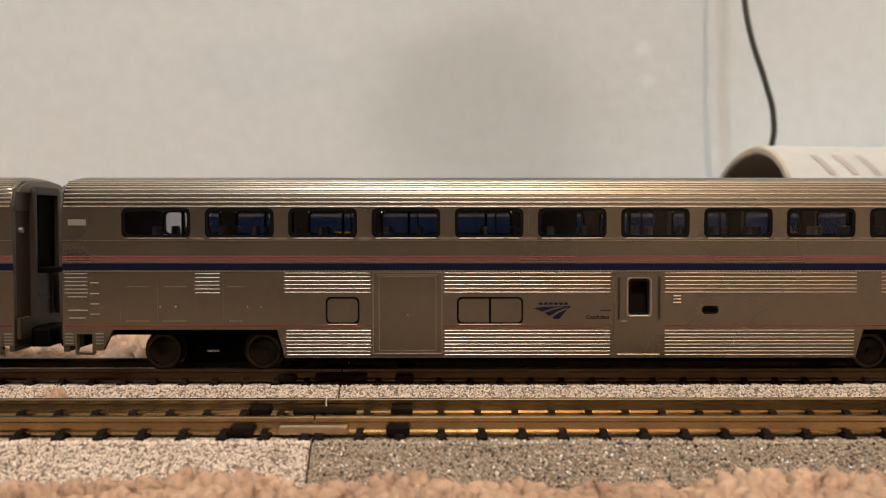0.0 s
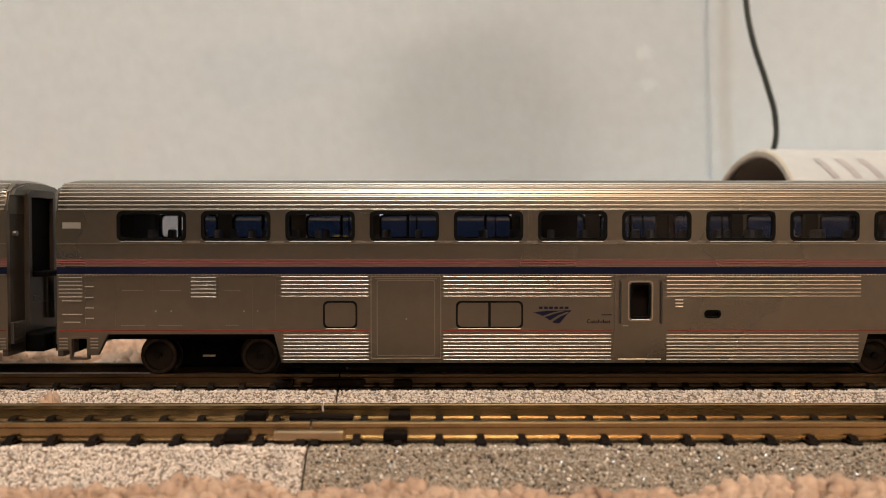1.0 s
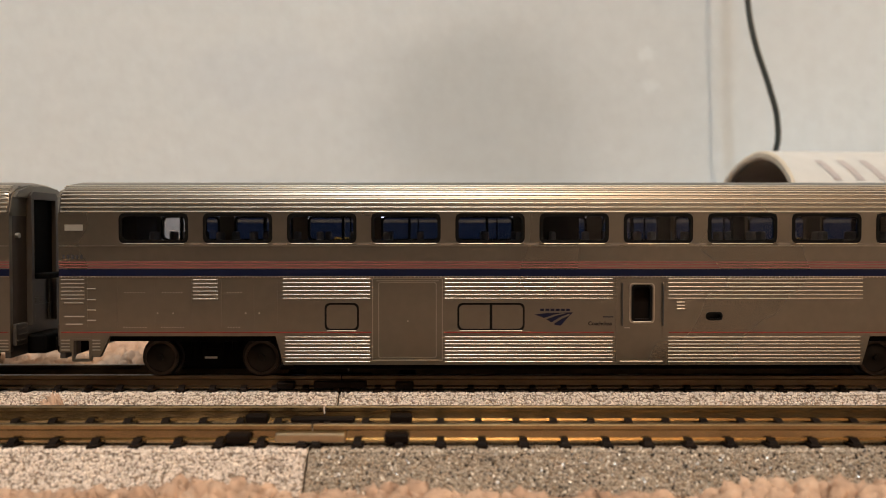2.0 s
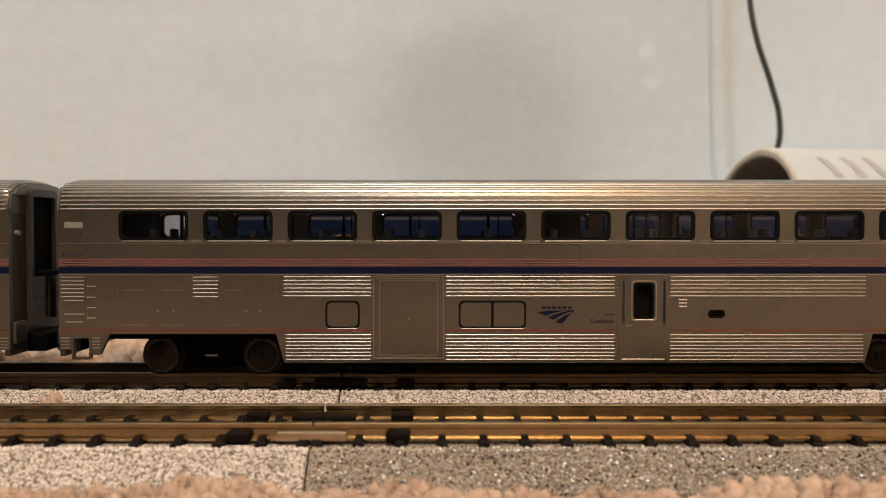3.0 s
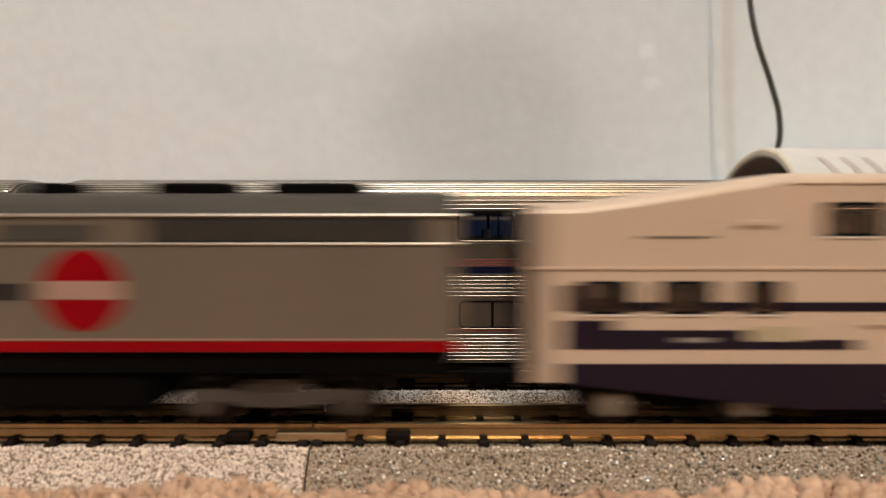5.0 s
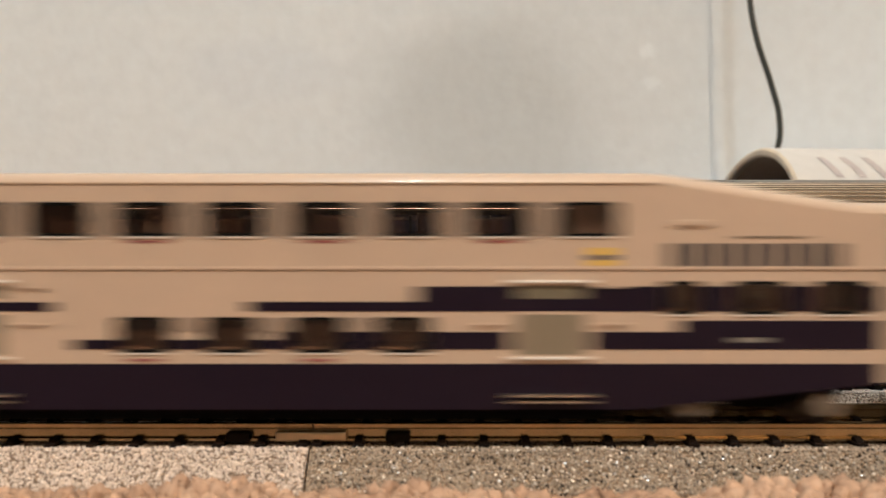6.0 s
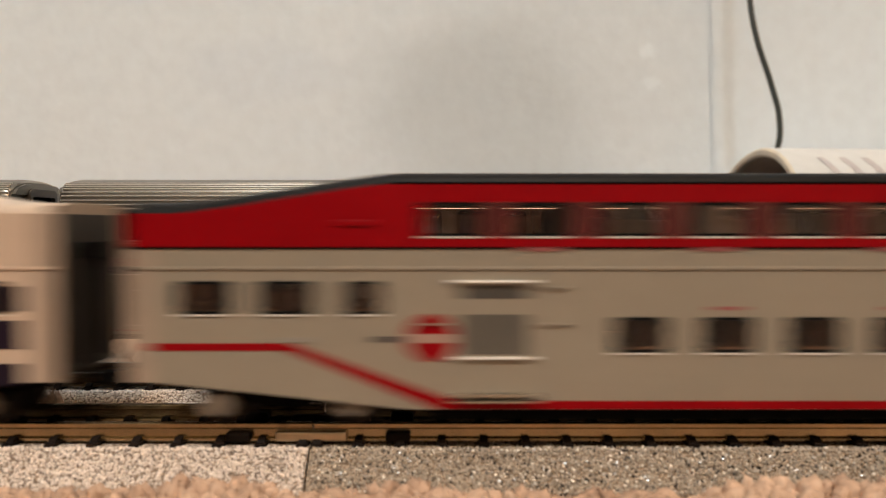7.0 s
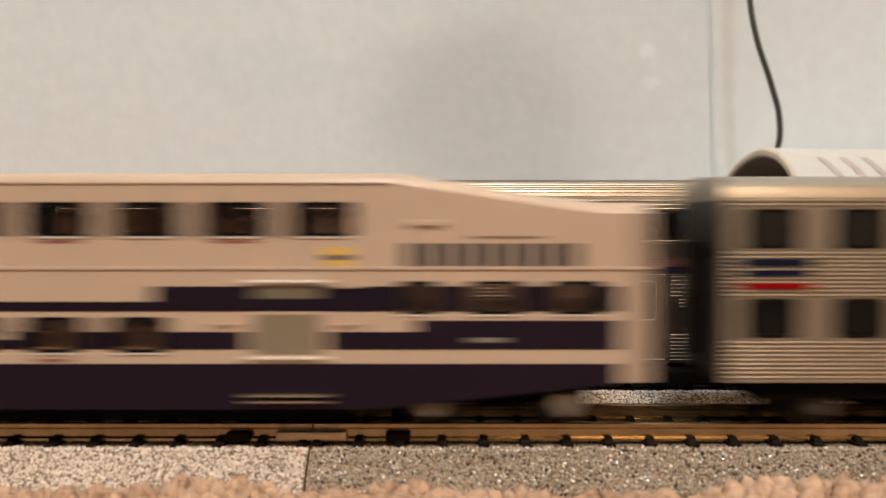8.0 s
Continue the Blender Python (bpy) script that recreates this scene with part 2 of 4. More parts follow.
def quad(bm, *pts):
    return bm.faces.new([bm.verts.new(p) for p in pts])


def box(bm, x0, x1, y0, y1, z0, z1, bevel=0.0):
    made = bmesh.ops.create_cube(bm, size=1.0)["verts"]
    for v in made:
        v.co = (x0 + (v.co.x + 0.5) * (x1 - x0), y0 + (v.co.y + 0.5) * (y1 - y0), z0 + (v.co.z + 0.5) * (z1 - z0))
    if bevel:
        edges = {e for v in made for e in v.link_edges}
        bmesh.ops.bevel(bm, geom=list(edges), offset=bevel, segments=2, affect="EDGES", profile=0.5)
    return bm


def boxed(*size, bevel=0.0):
    return box(bmesh.new(), *size, bevel=bevel)


def prism(bm, pts, lo, hi, axis="x"):
    """A polygon pts, extruded from lo to hi: (y, z) along x, or (x, z) along y."""
    put = (lambda a, b, c: (c, a, b)) if axis == "x" else (lambda a, b, c: (a, c, b))
    n = len(pts)
    one = [bm.verts.new(put(a, b, lo)) for a, b in pts]
    two = [bm.verts.new(put(a, b, hi)) for a, b in pts]
    bm.faces.new(one)
    bm.faces.new(two[::-1])
    for i in range(n):
        bm.faces.new((one[i], one[(i + 1) % n], two[(i + 1) % n], two[i]))
    return bm


def rod(bm, p, q, r, seg=8, r2=None):
    p, q = Vector(p), Vector(q)
    m = Matrix.Translation((p + q) / 2) @ (q - p).to_track_quat("Z", "Y").to_matrix().to_4x4()
    bmesh.ops.create_cone(bm, cap_ends=True, segments=seg, radius1=r, radius2=r if r2 is None else r2, depth=(q - p).length, matrix=m)
    return bm


def rounded(x0, x1, z0, z1, r, seg=4):
    pts = []
    for cx, cz, a0 in ((x1 - r, z1 - r, 0), (x0 + r, z1 - r, 90), (x0 + r, z0 + r, 180), (x1 - r, z0 + r, 270)):
        pts += [(cx + r * math.cos(radians(a0 + 90 * i / seg)), cz + r * math.sin(radians(a0 + 90 * i / seg))) for i in range(seg + 1)]
    return pts


def ring(bm, x0, x1, z0, z1, r, wide, y0, y1):
    """A rounded frame round an opening, lying in the xz plane."""
    inner, outer = rounded(x0 + wide, x1 - wide, z0 + wide, z1 - wide, max(r - wide * 0.4, 0.1)), rounded(x0, x1, z0, z1, r)
    n = len(inner)
    vs = [[bm.verts.new((a, y, b)) for a, b in pts] for pts, y in ((inner, y0), (outer, y0), (outer, y1), (inner, y1))]
    for k in range(4):
        a, b = vs[k], vs[(k + 1) % 4]
        for i in range(n):
            bm.faces.new((a[i], a[(i + 1) % n], b[(i + 1) % n], b[i]))
    return bm


def panel(bm, us, zs, holes, y0, y1, low=None, top=None):
    """A sheet in the xz plane between y0 and y1, with rectangular holes; low and top bend its lower and upper edge."""
    us = sorted({*us, *[h[0] for h in holes], *[h[1] for h in holes]})
    zs = sorted({*zs, *[h[2] for h in holes], *[h[3] for h in holes]})

    def solid(i, j):
        if not (0 <= i < len(us) - 1 and 0 <= j < len(zs) - 1):
            return False
        a, b = (us[i] + us[i + 1]) / 2, (zs[j] + zs[j + 1]) / 2
        if any(h[0] < a < h[1] and h[2] < b < h[3] for h in holes):
            return False
        return not ((top and zs[j] >= max(top(us[i]), top(us[i + 1])) - 1e-6) or (low and zs[j + 1] <= min(low(us[i]), low(us[i + 1])) + 1e-6))

    def at(i, j, y):
        u, z = us[i], zs[j]
        if top:
            z = min(z, top(u))
        if low:
            z = max(z, low(u))
        return (u, y, z)

    for i in range(len(us) - 1):
        for j in range(len(zs) - 1):
            if not solid(i, j):
                continue
            for y in (y0, y1):
                quad(bm, at(i, j, y), at(i + 1, j, y), at(i + 1, j + 1, y), at(i, j + 1, y))
            for di, dj, c in ((-1, 0, ((i, j), (i, j + 1))), (1, 0, ((i + 1, j), (i + 1, j + 1))), (0, -1, ((i, j), (i + 1, j))), (0, 1, ((i, j + 1), (i + 1, j + 1)))):
                if not solid(i + di, j + dj):
                    quad(bm, at(*c[0], y0), at(*c[1], y0), at(*c[1], y1), at(*c[0], y1))
    bmesh.ops.remove_doubles(bm, verts=bm.verts, dist=1e-4)
    bmesh.ops.dissolve_degenerate(bm, edges=bm.edges, dist=1e-4)
    return bm


def skin(bm, us, profile_at):
    """A roof skin: open sections profile_at(u), a list of (y, z), joined along x."""
    rows = [[bm.verts.new((u, y, z)) for y, z in profile_at(u)] for u in us]
    for a, b in zip(rows, rows[1:]):
        for i in range(len(a) - 1):
            bm.faces.new((a[i], a[i + 1], b[i + 1], b[i]))
    bm.faces.new(rows[0])
    bm.faces.new(rows[-1][::-1])
    return bm


def flutes(parent, u0, u1, z0, z1, n, y, r, mat, back, label):
    """A sheet with n half-round ribs along it, on a side that faces the front."""
    sheet = part("fluted_panel", boxed(u0, u1, y - 0.03, y + 0.2, z0 - r - 0.1, z1 + r + 0.1), back, parent, label)
    rib = None
    for i in range(n):
        z = (z1 - z0) * i / (n - 1)
        if rib is None:
            arc = [(y - r * math.sin(radians(a)), z0 - r * math.cos(radians(a))) for a in range(0, 181, 30)]
            rib = part("rib", prism(bmesh.new(), arc, u0, u1), mat, sheet, smooth=True)
        else:
            again(rib, z=z)
    return sheet


def bar(u0, u1, y, z, r):
    """A thin horizontal rod along the car."""
    return rod(bmesh.new(), (u0, y, z), (u1, y, z), r, 8)


def thing(name, x, y, z, label, category, group=""):
    ob = new(name)
    ob.empty_display_size = 0.01
    ob.location = (x * MM, y * MM, z * MM)
    return tagged(ob, label, category, group)


# ---- room ----
def room():
    x0, x1, y0, y1, h = -2500, 2600, -2300, 236, 2400
    w = 60

    def wall(name, label, mat, *size):
        tagged(part(name, boxed(*size), mat, None), label, "wall", kind="structure")

    wall("wall_north", "off-white painted wall with soft darker patches and pale scuffs", "wall", x0 - w, x1 + w, y1, y1 + w, -60, h)
    wall("wall_south", "plain painted room wall", "room", x0 - w, 390, y0 - w, y0, -60, h)
    # two unseen pale walls, added to bounce lamp light onto the coach's right
    wall("wall_corner", "unseen cream wall added to reflect lamp light", "cream_bounce", 390, 390 + w, y0 - w, -1500, -60, h)
    wall("wall_southeast", "unseen cream wall added to reflect lamp light", "cream_bounce", 390 + w, x1 + w, -1500 - w, -1500, -60, h)
    wall("wall_east", "plain painted room wall", "room", x1, x1 + w, -1500, y1, -60, h)
    wall("wall_west", "plain painted room wall", "room", x0 - w, x0, y0, y1, -60, h)
    # unseen floor beyond the carpet, added dark so metal sides reflect less
    tagged(part("floor", boxed(x0, x1, y0, y1, -60, -20), "boards", None), "unseen dark floor added to dim reflections", "floor", kind="structure")
    tagged(part("rug", boxed(x0 + 20, x1 - 20, 20, y1 - 2, -20, 0, bevel=4), "carpet", None), "beige carpet along the wall under the tracks", "carpet", kind="structure")
    tagged(part("ceiling", boxed(x0 - w, x1 + w, y0 - w, y1 + w, h, h + 60), "ceiling", None), "plain white ceiling", "ceiling", kind="structure")


room()


# ---- carpet pile ----
def clump_shape():
    bm = bmesh.new()
    bmesh.ops.create_icosphere(bm, subdivisions=2, radius=1.0)
    pts = [tuple(v.co) for v in bm.verts]
    faces = [tuple(v.index for v in f.verts) for f in bm.faces]
    bm.free()
    return pts, faces


def carpet():
    """Woolly clumps: an uneven knob each, covered in short curled fibres."""
    rng = random.Random(4)
    verts, faces = [], []
    beds = [(88.6, 115.8), (122.2, 148.8)]
    ball, ball_faces = clump_shape()

    def tuft(x, y, h, reach, n):
        base = len(verts)
        seed = rng.uniform(0, 99)
        tilt, lean = rng.uniform(-0.3, 0.3), rng.uniform(-0.3, 0.3)
        for bx, by, bz in ball:
            k = 1 + 0.5 * noise.noise((bx * 1.6 + seed, by * 1.6, bz * 1.6)) + 0.25 * noise.noise((bx * 4 + seed, by * 4, bz * 4))
            zz = h * (0.45 + 0.5 * bz * k)
            verts.append((x + reach * bx * k + tilt * zz, y + reach * by * k + lean * zz, zz))
        faces.extend(tuple(base + i for i in f) for f in ball_faces)
        for _ in range(n):
            px, py, pz = verts[base + rng.randrange(len(ball))]
            if pz < h * 0.3:
                continue
            a = rng.uniform(0, 6.283)
            dx, dy, dz = (px - x) / reach * 0.5 + 0.5 * math.cos(a), (py - y) / reach * 0.5 + 0.5 * math.sin(a), rng.uniform(-0.1, 0.75)
            long, w2 = rng.uniform(0.35, 0.8), rng.uniform(0.025, 0.05)
            cx, cy = -dy * rng.uniform(-0.5, 0.5), dx * rng.uniform(-0.5, 0.5)
            for k in range(4):
                f = k / 3
                ux, uy, uz = px + (dx * f + cx * f * f) * long, py + (dy * f + cy * f * f) * long, pz - 0.05 + (dz * f - 0.35 * f * f) * long
                w3 = w2 * (1.1 - 0.7 * f)
                verts.extend(((ux - w3, uy, uz - w3 * 0.5), (ux + w3, uy, uz + w3 * 0.5)))
                if k:
                    q = len(verts)
                    faces.append((q - 4, q - 3, q - 1, q - 2))

    y = 64.0
    while y < 231:
        half = 20 + y * 0.62
        step = 1.9 if y < 92 else 2.8
        x = -half
        while x < half:
            px, py = x + rng.uniform(-0.7, 0.7), y + rng.uniform(-0.7, 0.7)
            if not any(a < py < b for a, b in beds) and not (154 < py < 184 and px > -56) and not (165 < py < 230 and px > 60):
                lump = noise.noise((px * 0.09, py * 0.09, 3.0))
                h = 1.7 + 1.0 * lump + 0.5 * rng.uniform(-1, 1)
                for cx, w, up in ((-45, 12, 1.2), (-24, 9, 1.9), (-3, 5, 1.6), (33, 6, 2.5), (46, 5, 2.2)):
                    if py < 92:
                        h += up * math.exp(-((px - cx) / w) ** 2)
                if py > 148:
                    h += 4.0
                near = py < 92
                tuft(px, py, max(h, 1.2), rng.uniform(1.0, 1.7) if near else 1.9, 260 if near else 30)
            x += step
        y += step
    for cx, h, n in ((-57.6, 5.4, 5), (-55.8, 6.0, 6), (-54.2, 5.0, 4), (41.3, 4.8, 3), (42.8, 4.3, 3)):
        for _ in range(n):
            tuft(cx + rng.uniform(-0.9, 0.9), 119.2 + rng.uniform(-0.8, 0.8), h + rng.uniform(-0.9, 0.5), rng.uniform(0.6, 0.9), 110)
    me = bpy.data.meshes.new("carpet_pile")
    me.from_pydata([(a * MM, b * MM, c * MM) for a, b, c in verts], [], faces)
    me.materials.append(M["carpet"])
    me.shade_smooth()
    tagged(new("carpet_pile", me), "beige woolly carpet pile between and beside the tracks", "carpet", kind="stuff")


carpet()


# ---- track ----
SECTION = 248.0


def rail_profile(y):
    return [(y - 0.95, 4.97), (y + 0.95, 4.97), (y + 0.95, 5.26), (y + 0.3, 5.40), (y + 0.24, 6.25), (y + 0.5, 6.45), (y + 0.5, 6.9), (y + 0.38, 7.0),
            (y - 0.38, 7.0), (y - 0.5, 6.9), (y - 0.5, 6.45), (y - 0.24, 6.25), (y - 0.3, 5.40), (y - 0.95, 5.26)]


def track_section(ballast, label, front="joiner", back="tie", rail="nickel", start=0.6):
    t = thing("track_section", 0, 0, 0, label, "model track", "straight track sections")
    g = 0.12
    bed = [(-12.5, 0), (12.5, 0), (12.5, 0.7), (8.6, 4.35), (8.0, 4.55), (-8.0, 4.55), (-8.6, 4.35), (-12.5, 0.7)]
    part("roadbed", prism(bmesh.new(), bed, g, SECTION - g), ballast, t)
    for y in (-5.0, 5.0):
        part("rail", prism(bmesh.new(), rail_profile(y), g, SECTION - g), rail, t)
    bm = bmesh.new()
    box(bm, -0.7, 0.7, -7.3, 7.3, 4.3, 4.95, bevel=0.15)
    for y in (-5.0, 5.0):
        for s in (-1, 1):
            prism(bm, [(y + s * 0.5, 4.95), (y + s * 1.75, 4.95), (y + s * 1.55, 5.25), (y + s * 0.75, 5.55), (y + s * 0.45, 5.4)], -0.45, 0.45)
    tie = part("tie", bm, "tie", t)
    tie.matrix_basis = pose(start * MM, 0, 0)
    for i in range(1, 51):
        again(tie, x=start + 4.927 * i)
    for y in (-5.0, 5.0):
        part("rail_joiner", boxed(-4.3, 4.1, y - 1.45, y + 1.45, 5.0, 6.15 if y < 0 else 5.7, bevel=0.25), front if y < 0 else back, t)
        for x in (8.7, SECTION - 10.2):
            part("joiner_block", boxed(x, x + 2.9, y - 1.6, y + 1.6, 4.9, 6.1, bevel=0.3), "tie", t, "dark plastic joiner block")
    return t


def grains(section, mat, x0, x1, room_each, seed):
    """Small uneven stones pressed into the front slope and shoulder of a roadbed."""
    rng = random.Random(seed)
    verts, faces = [], []
    slope = math.hypot(3.9, 3.65)
    tips = ((1, 0, 0), (0, 1, 0), (-1, 0, 0), (0, -1, 0), (0, 0, 1), (0, 0, -1))
    sides = ((0, 1, 4), (1, 2, 4), (2, 3, 4), (3, 0, 4), (1, 0, 5), (2, 1, 5), (3, 2, 5), (0, 3, 5))
    for _ in range(int((x1 - x0) * (slope + 1.6) / room_each)):
        x, d = rng.uniform(x0, x1), rng.uniform(0, slope + 1.6)
        if d < slope:
            y, z = -12.5 + 3.9 * d / slope, 0.7 + 3.65 * d / slope
        else:
            y, z = -8.6 + (d - slope), 4.5
        r = rng.uniform(0.15, 0.27)
        turn = Matrix.Rotation(rng.uniform(0, 6.28), 3, "Z") @ Matrix.Rotation(rng.uniform(0, 3.1), 3, "X")
        base = len(verts)
        for t in tips:
            v = turn @ Vector(t) * r * rng.uniform(0.75, 1.25)
            verts.append(((x + v.x) * MM, (y + v.y - 0.03) * MM, (z + v.z + 0.03) * MM))
        faces.extend(tuple(base + i for i in f) for f in sides)
    me = bpy.data.meshes.new("ballast_gravel")
    me.from_pydata(verts, [], faces)
    me.materials.append(M[mat])
    ob = new("ballast_gravel", me)
    ob.parent = section
    tagged(ob, "loose-looking ballast stones", kind="stuff")


def tracks():
    light = "brassy rails on light speckled moulded ballast roadbed"
    grey = "brassy rails on grey speckled moulded ballast roadbed"
    a, b = track_section("ballast_light", light), track_section("ballast_grey", grey)
    d = track_section("ballast_light", "rails coloured darker for dim reflections, on light speckled moulded ballast roadbed", front="tie", rail="far_rail", start=1.0)
    far, beds = False, []
    joint = -16.1
    for i in range(-10, 11):
        x = joint + i * SECTION
        if -4 <= i < 10:
            m = pose((x + 0.6) * MM, Y_NEAR * MM, 0)
            if i == -1:
                a.matrix_basis = m
            elif i == 0:
                b.matrix_basis = m
            else:
                copy_thing(b if i % 3 == 0 else a, m)
        if -3 <= i < 4:
            m = pose(x * MM, Y_FAR * MM, 0)
            if far:
                beds.append((i, copy_thing(d, m)))
            else:
                d.matrix_basis, far = m, True
    for i in range(3):
        copy_thing(d, pose((-52 + i * SECTION) * MM, Y_THIRD * MM, 0))
    grains(a, "grains_light", SECTION - 46, SECTION - 0.3, 0.105, 1)
    grains(b, "grains_grey", 0.3, 72, 0.105, 2)
    for i, bed in beds:
        if i == -1:
            grains(bed, "grains_light", SECTION - 66, SECTION - 0.3, 0.13, 3)
        elif i == 0:
            grains(bed, "grains_light", 0.3, 92, 0.13, 4)


tracks()


# ---- shared train parts ----
def bogie(parent, x, wheelbase, mat, frame_y=6.9, side="black"):
    fr = part("bogie_frame", bogie_frame(x, wheelbase, frame_y), side, parent, "dark bogie side frames")
    for s in (-1, 1):
        xw = x + s * wheelbase / 2
        part("axle", rod(bmesh.new(), (xw, -frame_y, 2.9), (xw, frame_y, 2.9), 0.6), "wheel", fr)
        for y in (-1, 1):
            bm = rod(bmesh.new(), (xw, y * 3.9, 2.9), (xw, y * 5.6, 2.9), 2.9, 24)
            rod(bm, (xw, y * 3.6, 2.9), (xw, y * 4.2, 2.9), 3.4, 24)
            rod(bm, (xw, y * 5.6, 2.9), (xw, y * 5.75, 2.9), 2.2, 24, 2.0)
            part("wheel", bm, "wheel", fr, "blackened metal wheel", smooth=True)
            if frame_y < 4 and y < 0:
                part("wheel_rim", ring(bmesh.new(), xw - 2.75, xw + 2.75, 0.15, 5.65, 2.74, 0.35, y * 5.75, y * 5.55), "rim", fr, "worn metal wheel rim")
                part("hub", rod(bmesh.new(), (xw, y * 5.5, 2.9), (xw, y * 6.2, 2.9), 0.5, 12), "wheel", fr)
            r = 0.8 if mat == "black" else 1.6
            bm = rod(bmesh.new(), (xw, y * (frame_y - 0.2), 2.9), (xw, y * (frame_y + (1.7 if mat == "bogie" else 0.8)), 2.9), r, 16, r * 0.85)
            part("axle_box", bm, mat, fr)


def bogie_frame(x, wb, fy):
    bm = bmesh.new()
    for s in (-1, 1):
        y0, y1 = sorted((s * (fy - 0.6), s * (fy + 0.3)))
        h = wb / 2
        prism(bm, [(x - h - 2.4, 3.0), (x - h - 2.4, 4.3), (x - h + 2, 4.6), (x - 3, 4.0), (x + 3, 4.0), (x + h - 2, 4.6), (x + h + 2.4, 4.3), (x + h + 2.4, 3.0),
                   (x + h - 2.2, 3.2), (x + 3.2, 2.4), (x - 3.2, 2.4), (x - h + 2.2, 3.2)], y0, y1, "y")
        for k in (-1, 1):
            for c in (-1, 1):
                rod(bm, (x + k * 2.6 + c * 0.7, s * fy, 2.6), (x + k * 2.6 + c * 0.7, s * fy, 5.2), 0.55)
    box(bm, x - 3, x + 3, -fy, fy, 3.6, 5.6)
    return bm


def coupler(parent, x, way):
    bm = bmesh.new()
    box(bm, *sorted((x, x + way * 3.2)), -0.8, 0.8, 3.9, 5.3, bevel=0.2)
    box(bm, *sorted((x + way * 2.4, x + way * 4.4)), -1.3, 1.3, 3.4, 5.6, bevel=0.3)
    part("coupler", bm, "black", parent, "black knuckle coupler")


def text_part(parent, words, x, y, z, size, mat):
    cu = bpy.data.curves.new("lettering", "FONT")
    cu.body, cu.size, cu.extrude, cu.offset = words, size * MM, 0.00002, 0.000018
    tmp = bpy.data.objects.new("lettering", cu)
    me = bpy.data.meshes.new_from_object(tmp)
    me.materials.clear()
    me.materials.append(M[mat])
    ob = new("lettering", me)
    ob.parent = parent
    ob.matrix_basis = pose(x * MM, y * MM, z * MM, 90, 0, 0)
    bpy.data.objects.remove(tmp)


# ---- standing silver double-deck coach ----
def silver_coach(x, label, detailed=True):
    L, W = 158.7, 9.7
    c = thing("double_deck_coach", x, Y_FAR, RAIL, label, "model coach", "silver coaches")
    wins = [(9.46 + 12.97 * i, 9.46 + 12.97 * i + 10.4, 21.35, 25.7) for i in range(11)]
    lower = [(88.6, 91.4, 9.4, 14.6), (100.0, 102.4, 9.4, 10.5)]
    pilot = (2.2, 4.6, 3.6, 6.3)

    def low(u):
        e = min(u, L - u)
        return 4.35 if e < 2.0 else 3.6 if e <= 6.2 else 6.85 if 7.8 <= e <= 33.4 else 2.4 if e >= 34.6 else 3.6 + (e - 6.2) / 1.6 * 3.25 if e < 7.8 else 6.85 - (e - 33.4) / 1.2 * 4.45

    marks = [0, 1.99, 2.0, 6.2, 7.8, 33.4, 34.6, L - 34.6, L - 33.4, L - 7.8, L - 6.2, L - 2.0, L - 1.99, L]
    for s, holes in ((-1, wins + lower + [pilot, (L - 4.6, L - 2.2, 3.6, 6.3)]), (1, wins)):
        part("side_wall", panel(bmesh.new(), marks, [2.4, 3.6, 4.35, 6.85, 25.9], holes, s * W, s * (W - 0.9), low=low), "silver", c)

    def section(u):
        e = min(u, L - u)
        k = 1 - 0.025 * max(0, 1 - e / 1.2) ** 2
        d = 0.45 * max(0, 1 - e / 1.2) ** 2
        prof = [(9.7, 25.9), (9.45, 27.4), (8.95, 28.9), (8.1, 29.9), (6.6, 30.5), (3.5, 30.9), (0, 31.0)]
        full = [(-y * k, z - d) for y, z in prof] + [(y * k, z - d) for y, z in prof[-2::-1]]
        return full

    roof = part("roof", skin(bmesh.new(), [0, 0.5, 1.2, 2.2, L / 2, L - 2.2, L - 1.2, L - 0.5, L], section), "silver_roof", c, "ribbed silver roof", smooth=True)
    for z, y in ((26.1, 9.67), (26.75, 9.56), (27.4, 9.45), (28.05, 9.24), (28.65, 9.04), (29.15, 8.75), (29.55, 8.4), (29.85, 8.1), (30.1, 7.6)):
        arc = [(-y + 0.05 - 0.17 * math.sin(radians(a)), z - 0.13 * math.cos(radians(a))) for a in range(0, 181, 30)]
        part("rib", prism(bmesh.new(), arc, 0.35, L - 0.35), "steel", roof, smooth=True)
    # ends
    for u, s in ((0, -1), (L, 1)):
        a, b = sorted((u, u - s * 0.9))
        bm = bmesh.new()
        prism(bm, [(-9.6, 3.4), (9.6, 3.4), (9.6, 26), (8.8, 28.8), (6.4, 30.2), (-6.4, 30.2), (-8.8, 28.8), (-9.6, 26)], a + 0.05, b - 0.05)
        part("end_wall", bm, "end", c, "end wall in silver darkened for grazing light")
        a, b = sorted((u, u + s * 0.9))
        bm = prism(bmesh.new(), [(-4.5, 8.0), (-3.7, 8.0), (-3.7, 28.2), (3.7, 28.2), (3.7, 8.0), (4.5, 8.0), (4.5, 28.8), (3.8, 29.4), (-3.8, 29.4), (-4.5, 28.8)], a, b)
        part("diaphragm", bm, "end", c, "gangway frame in the shade-darkened end colour")
        part("hood", prism(bmesh.new(), [(-8.6, 28.4), (8.6, 28.4), (7.6, 29.4), (5.0, 30.1), (0, 30.5), (-5.0, 30.1), (-7.6, 29.4)], *sorted((u, u + s * 0.55))), "silver_roof", c)
        a, b = sorted((u, u + s * 0.2))
        # flat black sheet stands in for the shade of the open gangway
        part("end_door", boxed(a, b, -3.7, 3.7, 15.3, 28.2), "black", c, "black sheet for the shaded gangway recess")
